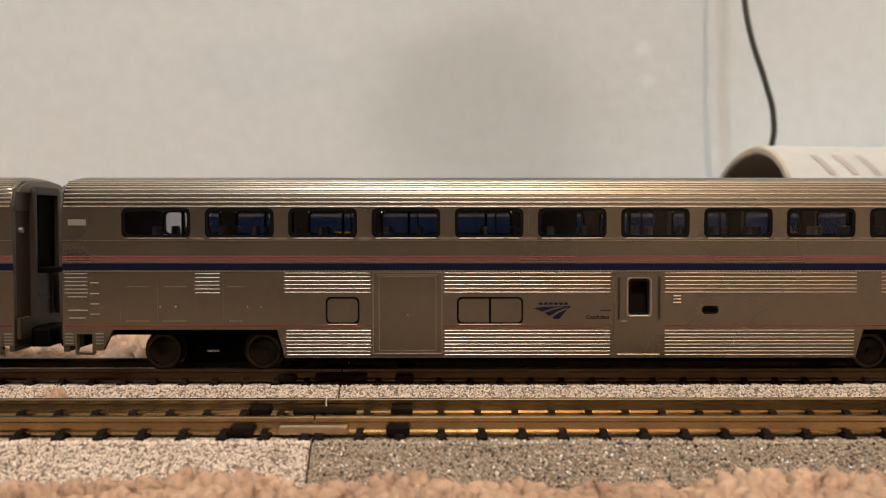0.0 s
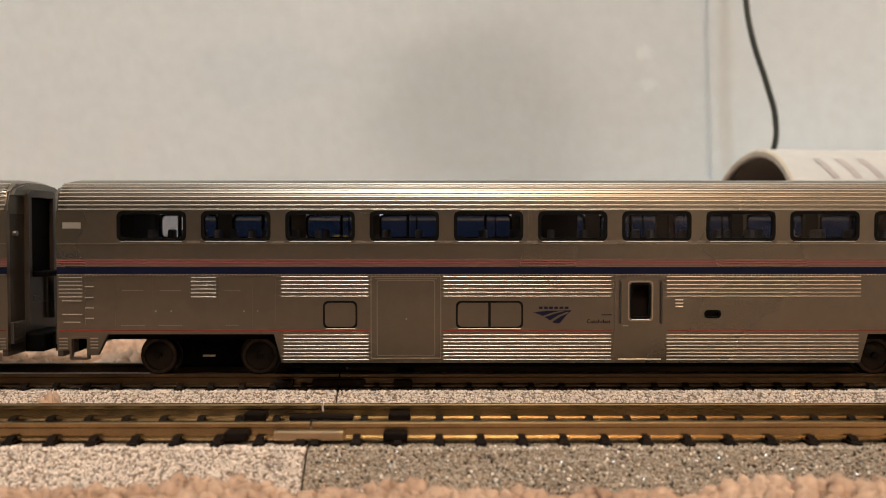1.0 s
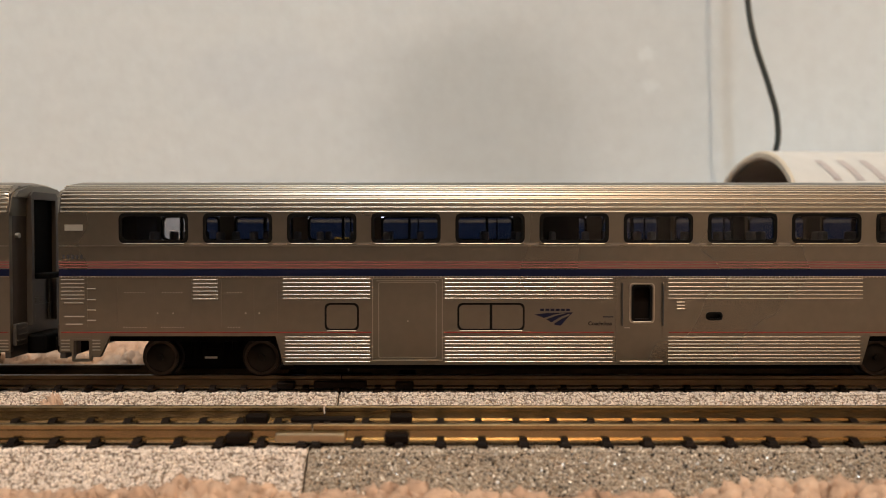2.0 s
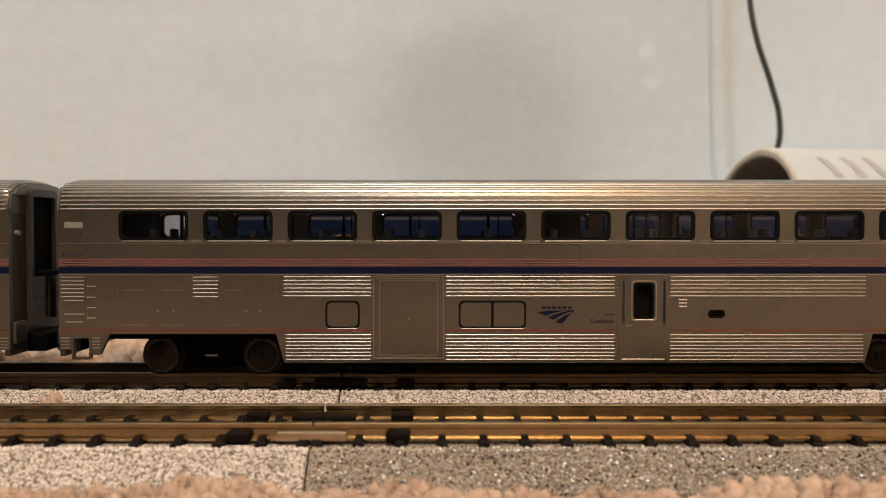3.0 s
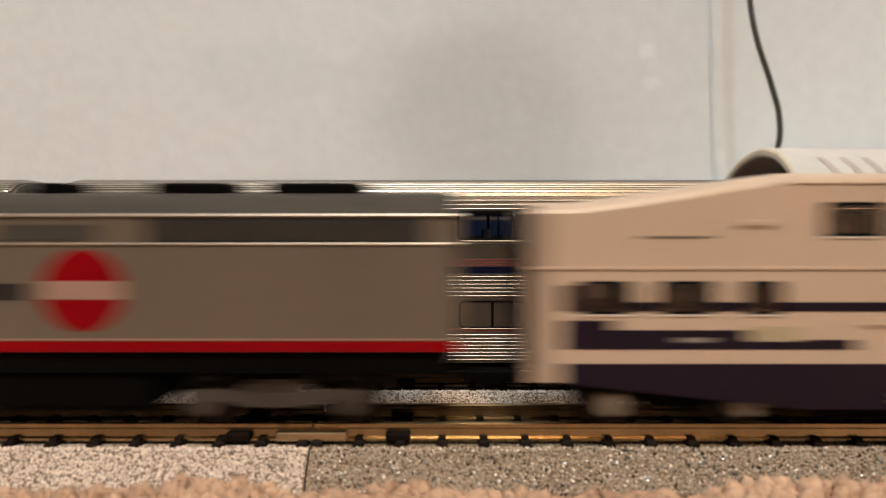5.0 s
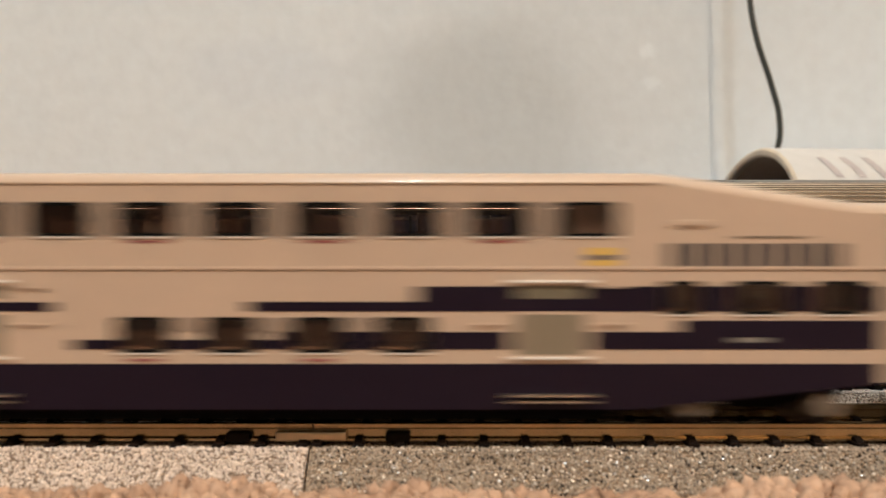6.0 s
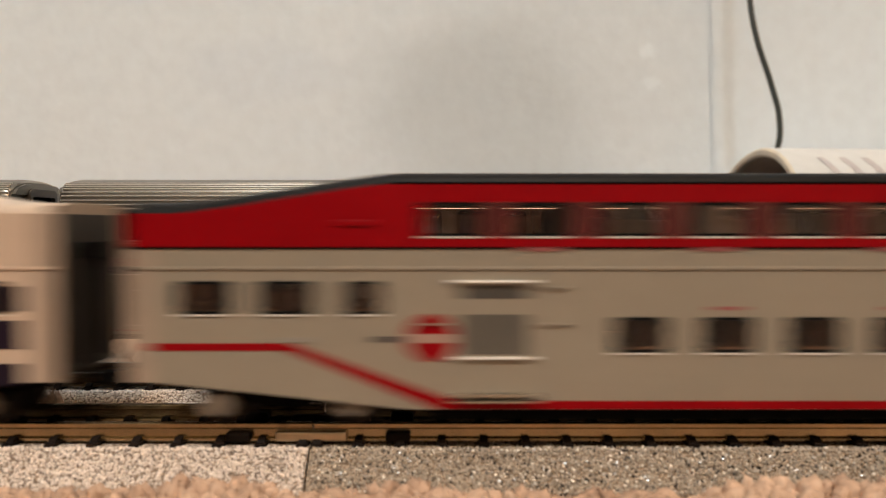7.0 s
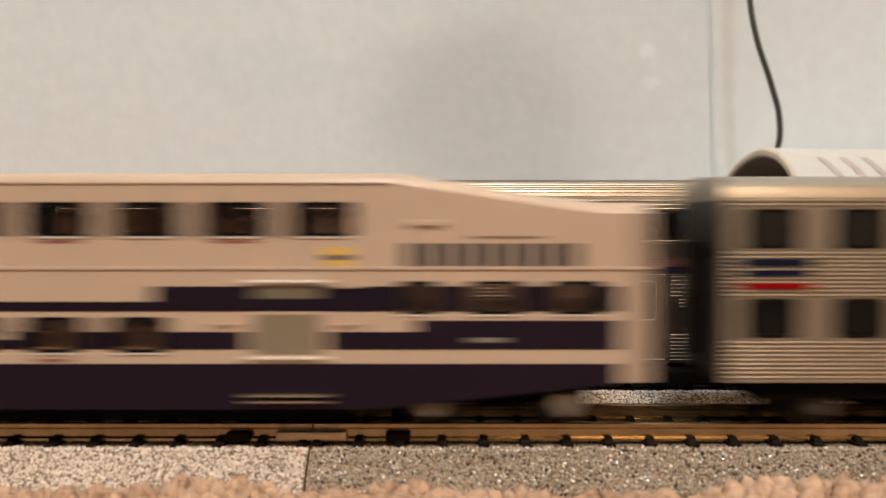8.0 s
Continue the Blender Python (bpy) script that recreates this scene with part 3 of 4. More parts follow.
        bm = boxed(a, b, -3.7, 3.7, 7.9, 15.3)
        for y, w, z0, z1 in ((-2.6, 1.6, 11.4, 12.2), (-1.0, 0.8, 11.4, 12.0), (2.0, 0.3, 8.2, 15.0), (-3.0, 0.25, 8.4, 14.8)):
            box(bm, *sorted((u, u + s * 0.5)), y, y + w, z0, z1, bevel=0.06)
        box(bm, *sorted((u, u + s * 0.4)), -3.5, 3.5, 10.9, 11.05)
        part("lower_end_panel", bm, "end", c, "lower end panel with small fittings")
        part("footplate", boxed(*sorted((u, u + s * 2.9)), -2.6, 2.6, 15.3, 16.2, bevel=0.2), "black", c, "black gangway footplate")
        bm = boxed(*sorted((u, u + s * 0.6)), -9.0, -5.4, 5.2, 8.6, bevel=0.15)
        for k in range(9):
            rivet(bm, u + s * 0.62, -8.6 + 0.36 * k, (6.0, 7.8, 6.9)[k % 3], 0.14)
        part("cable_box", bm, "end", c, "end connector box")
        part("marker_lamp", rod(bmesh.new(), (u, -7.6, 22.4), (u + s * 0.55, -7.6, 22.4), 0.42, 12), "steel", c, "small bright marker lamp", smooth=True)
        coupler(c, u, s)
        part("draft_gear", boxed(*sorted((u - s * 1.0, u + s * 3.0)), -4.2, 4.2, 3.3, 6.4, bevel=0.4), "black", c, "black draft gear box")
        m = u - s * 3.4
        part("stirrup_step", ring(bmesh.new(), m - 1.5, m + 1.5, 2.9, 6.5, 0.3, 0.32, -W - 0.1, -W + 0.6), "silver", c, "silver stirrup step")
        bm = bmesh.new()
        for a, b in ((u - s * 0.3, u - s * 1.6), (u - s * 5.1, u - s * 6.3)):
            for k in range(4):
                rod(bm, (a, -W - 0.03, 4.7 + 0.5 * k), (b, -W - 0.03, 4.7 + 0.5 * k), 0.1, 6)
        part("step_tread", bm, "steel", c, "bright step treads")
    # window rubbers and glazing
    for u0, u1, z0, z1 in wins:
        part("window_frame", ring(bmesh.new(), u0 - 0.15, u1 + 0.15, z0 - 0.15, z1 + 0.15, 0.9, 0.5, -W - 0.06, -W + 0.5), "rubber", c, "black rubber window frame")
        part("pane", boxed(u0, u1, -W + 0.35, -W + 0.45, z0, z1), "glass", c).visible_shadow = False
        part("window_frame", ring(bmesh.new(), u0, u1, z0, z1, 0.9, 0.35, W - 0.9, W), "rubber", c)
        part("pane", boxed(u0, u1, W - 0.6, W - 0.5, z0, z1), "glass", c).visible_shadow = False
        part("sill", bar(u0 + 0.5, u1 - 0.5, -W - 0.04, z0 - 0.18, 0.08), "steel", c, "bright lower window edge")
    part("mullion", mullions(wins, W), "rubber", c, "dark mullions of the far windows")
    for u0, u1, *_ in wins[:-1]:
        part("sill_plate", boxed(u1 + 0.25, u1 + 2.3, -W - 0.07, -W + 0.1, 20.95, 21.3), "bogie", c, "pale strip between the windows")
    # inside: upper floor, seats, partitions
    part("upper_floor", boxed(1, L - 1, -8.7, 8.7, 19.3, 20.0), "inside", c)
    part("lower_floor", boxed(1, L - 1, -8.7, 8.7, 7.6, 8.2), "inside", c)
    bm = bmesh.new()
    for u, w in ((3.0, 6.2), (75.3, 6.2), (95.6, 2.0), (108.2, 1.9), (120.6, 2.2), (136.5, 3.0), (150.5, 3.0)):
        box(bm, u, u + w, *((-2.0, 7.5) if w > 5 else (2.0, 3.2)), 20.0, 29.0)
    part("partition", bm, "inside", c, "dark interior partitions")
    seat_mesh = None
    for k in range(26):
        u = 11 + k * 5.3
        if seat_mesh is None:
            bm = bmesh.new()
            for y in (-6.2, 3.4):
                box(bm, 0, 2.2, y, y + 2.6, 20.0, 21.4, bevel=0.25)
                box(bm, 1.7, 2.6, y, y + 2.6, 20.6, 23.0, bevel=0.3)
            seat_mesh = part("seat", bm, "seat", c, "blue-grey seat row")
            seat_mesh.matrix_basis = pose(u * MM, 0, 0)
        else:
            again(seat_mesh, x=u)
    part("ceiling_lining", boxed(1, L - 1, -8.6, 8.6, 28.0, 28.3), "inside", c)
    # stripes
    y = -W
    for z0, z1, mat in ((18.22, 18.39, "pink"), (17.82, 17.99, "pink"), (17.42, 17.59, "pink"), (16.15, 17.22, "navy"), (7.36, 7.52, "darkred")):
        cuts = [(0.02, L - 0.02)] if z0 > 10 else [(0.3, 48.2), (59.4, 85.7), (94.2, L - 0.3)]
        bm = bmesh.new()
        for a, b in cuts:
            box(bm, a, b, y - 0.04, y + 0.1, z0, z1)
        part("stripe", bm, mat, c, mat.replace("pink", "salmon red").replace("darkred", "dark red") + " stripe along the side")
    bm = bmesh.new()
    box(bm, 0.1, L - 0.1, y - 0.12, y + 0.1, 15.98, 16.1)
    box(bm, 0.1, L - 0.1, y - 0.12, y + 0.1, 20.75, 20.86)
    part("belt_rail", bm, "stainless", c)
    # fluted sheets
    for u0, u1, z0, z1 in ((34.6, 48.0, 12.7, 15.7), (59.6, 85.5, 12.7, 15.7), (94.1, 124.1, 12.7, 15.7), (20.7, 24.5, 12.6, 15.6), (0.35, 3.9, 12.6, 15.6),
                           (34.9, 48.0, 2.9, 6.7), (59.6, 85.5, 2.9, 6.7), (94.1, 123.8, 2.9, 6.7), (128.0, 155.0, 12.7, 15.7)):
        flutes(c, u0, u1, z0, z1, 6 if z1 - z0 < 3.3 else 8, y, 0.095, "steel", "silver", "fluted bright metal panel")
    if detailed:
        coach_details(c, y, L)
    # bogies and underframe
    for x_b in (22.3, L - 22.3):
        bogie(c, x_b, 16.1, "black", 3.3)
        part("bogie_bolster", boxed(x_b - 9.5, x_b + 9.5, -3.4, 3.4, 0.7, 6.4, bevel=0.4), "black", c, "black bogie centre casting")
        part("brake_rod", bar(x_b - 1.6, x_b + 0.4, -3.6, 2.6, 0.18), "steel", c)
    part("underframe", boxed(1.5, L - 1.5, -8.4, 8.4, 5.9, 7.5), "black", c)
    part("equipment_box", boxed(36, L - 36, -8.6, 8.6, 1.6, 6.6), "black", c)
    return c


def mullions(wins, W):
    bm = bmesh.new()
    for i, (u0, u1, z0, z1) in enumerate(wins):
        f = (0.35, 0.52, 0.6, 0.48, 0.55)[i % 5]
        u = u0 + (u1 - u0) * f
        box(bm, u - 0.25, u + 0.25, W - 1.1, W - 0.3, z0, z1)
        box(bm, u + 1.5, u + 1.75, W - 3.4, W - 3.0, z0 - 1, z1)
    return bm


def rivet(bm, u, y, z, r):
    bmesh.ops.create_icosphere(bm, subdivisions=1, radius=r, matrix=Matrix.Translation((u, y, z)))


def coach_details(c, y, L):
    # blanked windows with dark outlines
    for u0, u1 in ((41.0, 46.3), (61.5, 71.9)):
        part("blank_window", ring(bmesh.new(), u0, u1, 7.7, 12.0, 0.8, 0.3, y - 0.08, y + 0.2), "rubber", c, "dark outline of a blanked window")
        part("sill", bar(u0 + 0.4, u1 - 0.4, y - 0.03, 7.68, 0.1), "steel", c)
    part("blank_window_bar", boxed(66.5, 66.9, y - 0.07, y + 0.1, 7.9, 11.8), "rubber", c)
    # wide freight door
    door = part("freight_door", boxed(48.4, 59.2, y - 0.1, y + 0.4, 3.1, 15.8, bevel=0.08), "silver", c, "wide grey freight door")
    part("door_panel", ring(bmesh.new(), 49.3, 58.3, 3.5, 15.2, 0.3, 0.12, y - 0.2, y), "stainless", door)
    part("door_frame", ring(bmesh.new(), 48.35, 59.25, 3.0, 15.85, 0.2, 0.14, y - 0.16, y), "stainless", door, "bright raised door edge")
    part("door_panel", boxed(49.0, 58.6, y - 0.2, y, 15.35, 15.5), "stainless", door)
    part("door_latch", boxed(53.75, 53.95, y - 0.24, y, 9.1, 9.3), "steel", door)
    # passenger door
    door = part("passenger_door", panel(bmesh.new(), [86.0, 93.9], [2.7, 15.8], [(88.6, 91.4, 9.4, 14.6)], y - 0.1, y + 0.4), "silver", c, "grey side door with a narrow window")
    part("door_window_frame", ring(bmesh.new(), 88.4, 91.6, 9.2, 14.8, 0.5, 0.35, y - 0.2, y + 0.3), "rubber", door)
    part("door_window_edge", ring(bmesh.new(), 88.05, 91.95, 8.85, 15.1, 0.6, 0.16, y - 0.22, y + 0.1), "steel", door, "bright raised window edge")
    part("door_sill", bar(88.6, 91.4, y - 0.18, 9.06, 0.13), "steel", door)
    part("door_sill", bar(86.6, 93.2, y - 0.14, 2.95, 0.11), "steel", door)
    part("door_back", boxed(86.2, 93.8, y + 1.0, y + 1.4, 6, 16), "tie", c, "brown panel behind the door window")
    for u in (86.9, 93.2):
        bm = bmesh.new()
        rod(bm, (u, y - 0.45, 8.6), (u, y - 0.45, 15.0), 0.14, 6)
        rod(bm, (u, y - 0.45, 8.6), (u, y, 8.6), 0.12, 6)
        rod(bm, (u, y - 0.45, 15.0), (u, y, 15.0), 0.12, 6)
        part("handrail", bm, "darkgrey", door, "dark handrail")
    part("door_handle", boxed(87.3, 88.1, y - 0.25, y, 8.1, 8.25), "steel", door)
    # small fittings
    part("slot", ring(bmesh.new(), 99.9, 102.5, 9.3, 10.6, 0.6, 0.25, y - 0.06, y + 0.4), "rubber", c, "dark oval vent slot")
    part("slot_back", boxed(99.9, 102.5, y + 0.5, y + 0.7, 9.2, 10.7), "rubber", c)
    for z in (11.1, 11.6, 12.1):
        part("side_vent", bar(95.4, 96.6, y - 0.05, z, 0.12), "steel", c)
    part("pale_plate", boxed(1.0, 3.8, y - 0.05, y + 0.1, 23.15, 24.1), "pale", c, "pale grey plate by the car end")
    for k in range(5):
        part("number_bar", boxed(0.6 + k * 0.68, 1.0 + k * 0.68, y - 0.04, y + 0.1, 18.8, 19.4), "letter", c)
    for k in range(6):
        part("name_bar", boxed(74.3 + k * 0.8, 74.9 + k * 0.8, y - 0.04, y + 0.1, 10.75, 11.1), "navy", c)
    emblem = part("emblem", prism(bmesh.new(), [(73.4, 10.2), (75.2, 10.42), (79.4, 10.55), (78.7, 9.9), (77.5, 8.5), (76.7, 8.55), (75.7, 9.2), (74.5, 9.85)], y - 0.04, y + 0.1, "y"), "navy", c, "blue swept emblem")
    for pts in ([(74.75, 9.62), (75.1, 9.42), (76.7, 10.0), (78.3, 10.42), (77.9, 10.46), (76.5, 10.2)], [(76.0, 8.95), (76.35, 8.72), (77.6, 9.55), (78.95, 10.15), (78.7, 10.3), (77.3, 9.75)]):
        part("emblem_line", prism(bmesh.new(), pts, y - 0.07, y, "y"), "silver", emblem)
    text_part(c, "Coachclass", 81.7, y - 0.06, 8.55, 0.82, "ink")
    part("name_bar", boxed(84.0, 85.6, y - 0.04, y + 0.1, 9.75, 9.95), "letter", c)
    bm = bmesh.new()
    for u0, u1, z in ((10.2, 13.2, 13.6), (16.0, 19.2, 13.6), (26.0, 28.4, 13.6), (10.0, 13.4, 8.2), (15.8, 19.2, 8.2), (26.1, 28.2, 8.2)):
        k = 0
        while u0 + k * 0.42 < u1:
            rivet(bm, u0 + k * 0.42, y, z, 0.11)
            k += 1
    for u, z in ((3.4, 13.9), (15.2, 10.4), (17.6, 10.4), (28.8, 10.4), (30.9, 10.4)):
        rivet(bm, u, y, z, 0.15)
    k = 0.4
    while k < L - 0.4:
        rivet(bm, k, y - 0.1, 16.03, 0.13)
        k += 0.58
    tagged(part("riveting", bm, "steel", c, "bright rivets and hinge rows", smooth=True), kind="stuff")
    for u0, u1, z in ((0.9, 3.8, 12.0), (0.9, 3.9, 9.9), (1.1, 3.6, 8.7), (4.4, 5.7, 14.2), (4.4, 5.7, 12.5), (4.4, 5.7, 10.9), (4.4, 5.7, 9.3)):
        part("grab_iron", bar(u0, u1, y - 0.14, z, 0.1), "steel", c, "bright ladder rung")
    bm = bmesh.new()
    for u in (4.3, 8.9, 14.7, 20.4, 25.0, 30.0, 33.6):
        box(bm, u, u + 0.1, y - 0.05, y, 8.3, 15.4)
    part("panel_seam", bm, "silver", c)


def silver_train():
    silver_coach(-59.1, "silver double-deck coach with blue and red side stripes")
    silver_coach(-59.1 - 158.7 - 7.6, "second silver coach coupled to the first", detailed=False)


silver_train()


# ---- blue railcar standing behind ----
def blue_railcar(x, label):
    L, W = 160.0, 9.0
    c = thing("blue_coach", x, Y_THIRD, RAIL, label, "model coach", "blue coaches")
    part("body", prism(bmesh.new(), [(-W, 4), (W, 4), (W, 25.6), (W - 0.7, 26.8), (6, 28.0), (0, 28.4), (-6, 28.0), (-W + 0.7, 26.8), (-W, 25.6)], 0, L), "bluecar", c, "blue painted body")
    part("stripe", boxed(0, L, -W - 0.05, -W + 0.2, 24.7, 25.2), "pale", c, "pale stripe under the roof")
    for u in (26, 114):
        part("panel", boxed(u, u + 7, -W - 0.05, -W + 0.2, 20.6, 21.7), "yellow", c, "yellow panel")
    part("underframe", boxed(2, L - 2, -7, 7, 2.5, 4), "black", c)
    for u in (24, L - 24):
        bogie(c, u, 16, "black")


blue_railcar(-47, "blue coach with yellow panels on the track behind")
blue_railcar(-47 + 165, "second blue coach with yellow panels")


# ---- passing train: bilevel commuter coach ----
BILEVEL = 159.4


def bilevel(livery, flip, label):
    L, W = BILEVEL, 9.35
    c = thing("bilevel_coach", 0, Y_NEAR, RAIL, label, "model coach", livery + " bilevel coaches")
    f = (lambda u: L - u) if flip else (lambda u: u)

    def span(a, b):
        return tuple(sorted((f(a), f(b))))

    body = "cream" if livery == "white" else "grey"
    y_in = -W + 1.3

    def top(u):
        e = min(u, L - u)
        s = min(1, max(0, (e - 6) / 25))
        return 24.9 + 3.5 * (s * 0.75 + 0.25 * s * s * (3 - 2 * s))

    def low(u):
        e = min(u, L - u)
        return 2.5 if e > 33 else 5.6 - 3.1 * max(0, (e - 3) / 30)

    upper = [(38.2 + 10.3 * i - 3.6, 38.2 + 10.3 * i + 3.6, 22.4, 26.1) for i in range(9)]
    ends = [(a, b, 13.5, 17.1) for k in (0, 1) for a, b in [tuple(sorted((L - p, L - q) if k else (p, q))) for p, q in ((5.8, 12.2), (15.2, 21.8), (25.3, 29.7))]]
    lowers = [(*span(68.6 + 10.2 * i - 3.1, 68.6 + 10.2 * i + 3.1), 9.1, 13.0) for i in range(4)]
    doors = [span(m - 4.6, m + 4.6) for m in (48.2, 116.4)]
    marks = [0, 3, 6, 12, 18, 24, 28, 31, 33, L - 33, L - 31, L - 28, L - 24, L - 18, L - 12, L - 6, L - 3, L]
    for s in (-1, 1):
        part("side_wall", panel(bmesh.new(), marks, [2.5, 5.6, 24.9, 28.4], upper + ends + lowers, s * W, s * (W - 0.8), low=low, top=top), body, c)
    split = 21.1
    if livery == "red":
        for s in (-1, 1):
            part("upper_band", panel(bmesh.new(), marks, [split, 24.9, 28.4], upper, s * (W + 0.06), s * (W - 0.05), top=top), "red", c, "red upper band")
        bm = bmesh.new()
        box(bm, 0, L, -W - 0.1, -W, split - 0.25, split)
        part("stripe", bm, "black", c, "thin black line")

    def section(u):
        t = top(u)
        prof = [(W, t), (W - 0.25, t + 0.55), (W - 0.9, t + 0.95), (W - 2.2, t + 1.2), (4, t + 1.35), (0, t + 1.4)]
        return [(-y, z) for y, z in prof] + [(y, z) for y, z in prof[-2::-1]]

    part("roof", skin(bmesh.new(), marks, section), "cream" if livery == "white" else "rubber", c, "smooth sloped-end roof", smooth=True)
    first, last = upper[0][0] - 0.2, upper[-1][1] + 0.2
    part("window_band", panel(bmesh.new(), [first, last], [22.3, 26.2], upper, -W - 0.075, -W - 0.02), "band" if livery == "white" else "redband", c, "darker band between the upper windows")
    lo, hi = min(h[0] for h in lowers) - 0.2, max(h[1] for h in lowers) + 0.2
    if livery == "white":
        part("window_band", panel(bmesh.new(), [lo, hi], [11.42, 13.05], [(h[0], h[1], 11.42, 13.0) for h in lowers], -W - 0.05, -W + 0.02), "band", c)
    for u0, u1 in ((0.02, 2.6), (L - 2.6, L - 0.02)):
        part("corner_post", panel(bmesh.new(), [u0, u1], [2.5, 5.6, 20.9 if livery == "red" else 24.9, 28.4][:3], [], -W - 0.04, -W + 0.02, low=low, top=top), "band", c, "tan-grey corner post")
    # glazing and frames
    for k, (u0, u1, z0, z1) in enumerate(upper + ends + lowers):
        part("window_frame", ring(bmesh.new(), u0 - 0.1, u1 + 0.1, z0 - 0.1, z1 + 0.1, 0.7, 0.35, -W - 0.08, -W + 0.5), "rubber", c)
        part("pane", boxed(u0, u1, -W + 0.3, -W + 0.4, z0, z1), "tinted", c).visible_shadow = False
        part("pane", boxed(u0, u1, W - 0.4, W - 0.3, z0, z1), "tinted", c).visible_shadow = False
        part("sill", boxed(u0, u1, -W - 0.14, -W, z0 - 0.28, z0 - 0.12), "white", c)
    part("upper_floor", boxed(26, L - 26, -8.4, 8.4, 20.0, 20.6), "inside", c)
    for k in (0, 1):
        g = (lambda u: L - u) if k else (lambda u: u)
        part("vent", boxed(*sorted((g(13.0), g(21.5))), -W - 0.07, -W, 22.1, 22.35), "bogie" if livery == "white" else "red", c)
        part("vent", boxed(*sorted((g(24.5), g(28.5))), -W - 0.3, -W, 23.5, 24.15, bevel=0.1), body if livery == "white" else "red", c)
        part("small_plate", boxed(*sorted((g(17.5), g(21.5))), -W - 0.09, -W, 10.2, 10.75), "pale", c, "small pale plate")
    part("lower_floor", boxed(3, L - 3, -8.4, 8.4, 7.2, 7.8), "inside", c)
    rng = random.Random(7)
    for floor, n, u0, step in ((20.6, 16, 31, 6.3), (7.8, 9, 60, 5.2), (12.2, 5, 4.5, 5.4), (12.2, 5, L - 29, 5.4)):
        for k in range(n):
            bm = bmesh.new()
            for y0 in (-7.4, 3.2):
                box(bm, u0 + k * step, u0 + k * step + 2.6, y0, y0 + 4.2, floor, floor + 1.6, bevel=0.2)
                box(bm, u0 + k * step + 2.0, u0 + k * step + 3.2, y0, y0 + 4.2, floor + 0.8, floor + rng.uniform(3.6, 4.6), bevel=0.3)
            part("seat_row", bm, "brown", c, "row of brown seats")
    for u in (36, 52, 70, 105, 121):
        part("partition", boxed(u, u + 0.5, -8.2, 8.2, 20.6, 26.6), "brown", c)
    y = -W
    bm = bmesh.new()
    box(bm, 0.1, L - 0.1, y - 0.16, y + 0.1, 18.5, 18.85, bevel=0.05)
    part("belt_rail", bm, body, c)
    bm = bmesh.new()
    box(bm, 30, L - 30, y - 0.14, y + 0.1, 28.25, 28.5, bevel=0.05)
    part("gutter", bm, body if livery == "white" else "black", c)
    # doors
    for a, b in doors:
        m = (a + b) / 2
        d = part("sliding_door", boxed(a, b, y - 0.05, y + 0.2, 4.4, 17.0, bevel=0.04), body, c, "recessed double door")
        part("door_header", boxed(a - 0.2, b + 0.2, y - 0.5, y, 17.0, 17.3, bevel=0.08), "white", d, "bright door header")
        part("door_recess", boxed(a + 0.7, b - 0.7, y - 0.08, y, 15.2, 16.7), "door_glass" if livery == "white" else "darkgrey", d)
        for s in (-1, 1):
            u0, u1 = sorted((m + s * 0.35, m + s * 3.6))
            part("door_window", boxed(u0, u1, y - 0.1, y, 8.8, 13.4), "door_glass" if livery == "white" else "darkgrey", d, "dull grey door window")
        part("door_sill", boxed(a, b, y - 0.4, y, 8.3, 8.55), "white", d, "bright door sill")
        part("step", boxed(a - 0.3, b + 0.3, y - 0.9, y, 4.1, 4.35), "stainless", d, "bright metal step")
        part("step", boxed(a - 0.3, b + 0.3, y - 0.9, y, 3.4, 3.6), "stainless", d)
        for s, z in ((-1, 12.2), (1, 12.2), (1, 16.4)):
            part("grab_rail", boxed(*sorted((m + s * 5.6, m + s * 8.6)), y - 0.3, y, z, z + 0.18), body, d)
    # livery
    if livery == "white":
        part("lower_band", panel(bmesh.new(), [4, 33, L - 33, L - 4], [2.5, 5.6, 7.75], [], y - 0.06, y + 0.05, low=lambda u: max(2.5, low(u) - 0.03)), "purple", c, "dark navy lower band")
        blocks = [(4, 58, 13.75, 14.8), (4, 10, 14.8, 16.7), (4, 10, 9.4, 12.7), (10, 25.7, 9.4, 11.6), (25.7, 38.5, 9.4, 10.5),
                  (80.8, 100.7, 13.75, 14.85), (100.7, 155.4, 13.75, 16.6), (60.3, 84, 9.4, 10.5), (84, 131.5, 9.4, 11.4), (131.5, 155.4, 9.4, 12.7)]
        holes = [(h[0] - 0.12, h[1] + 0.12, h[2] - 0.12, h[3] + 0.12) for h in ends + lowers] + [(a - 0.02, b + 0.02, 8.3, 13.5) for a, b in doors]
        for a, b, z0, z1 in blocks:
            a, b = span(a, b)
            hs = [(max(a, h[0]), min(b, h[1]), max(z0, h[2]), min(z1, h[3])) for h in holes if h[0] < b and h[1] > a and h[2] < z1 and h[3] > z0]
            part("stripe", panel(bmesh.new(), [a, b], [z0, z1], hs, y - 0.06, y + 0.05), "purple", c, "stepped dark navy stripe")
        for k in range(9):
            a = f(130.2) + (-1 if flip else 1) * k * 2.35
            part("name_bar", boxed(*sorted((a, a + (-1 if flip else 1) * 1.7)), y - 0.05, y + 0.05, 18.9, 21.5), "letter", c, "dark lettering bar")
        a = f(122.4)
        part("sticker", boxed(a - 1.4, a + 1.4, y - 0.05, y + 0.05, 18.95, 21.0), "yellow", c, "small yellow notice")
        part("sticker_bar", boxed(a - 1.4, a + 1.4, y - 0.07, y + 0.05, 19.6, 20.2), "darkgrey", c)
        a = f(29)
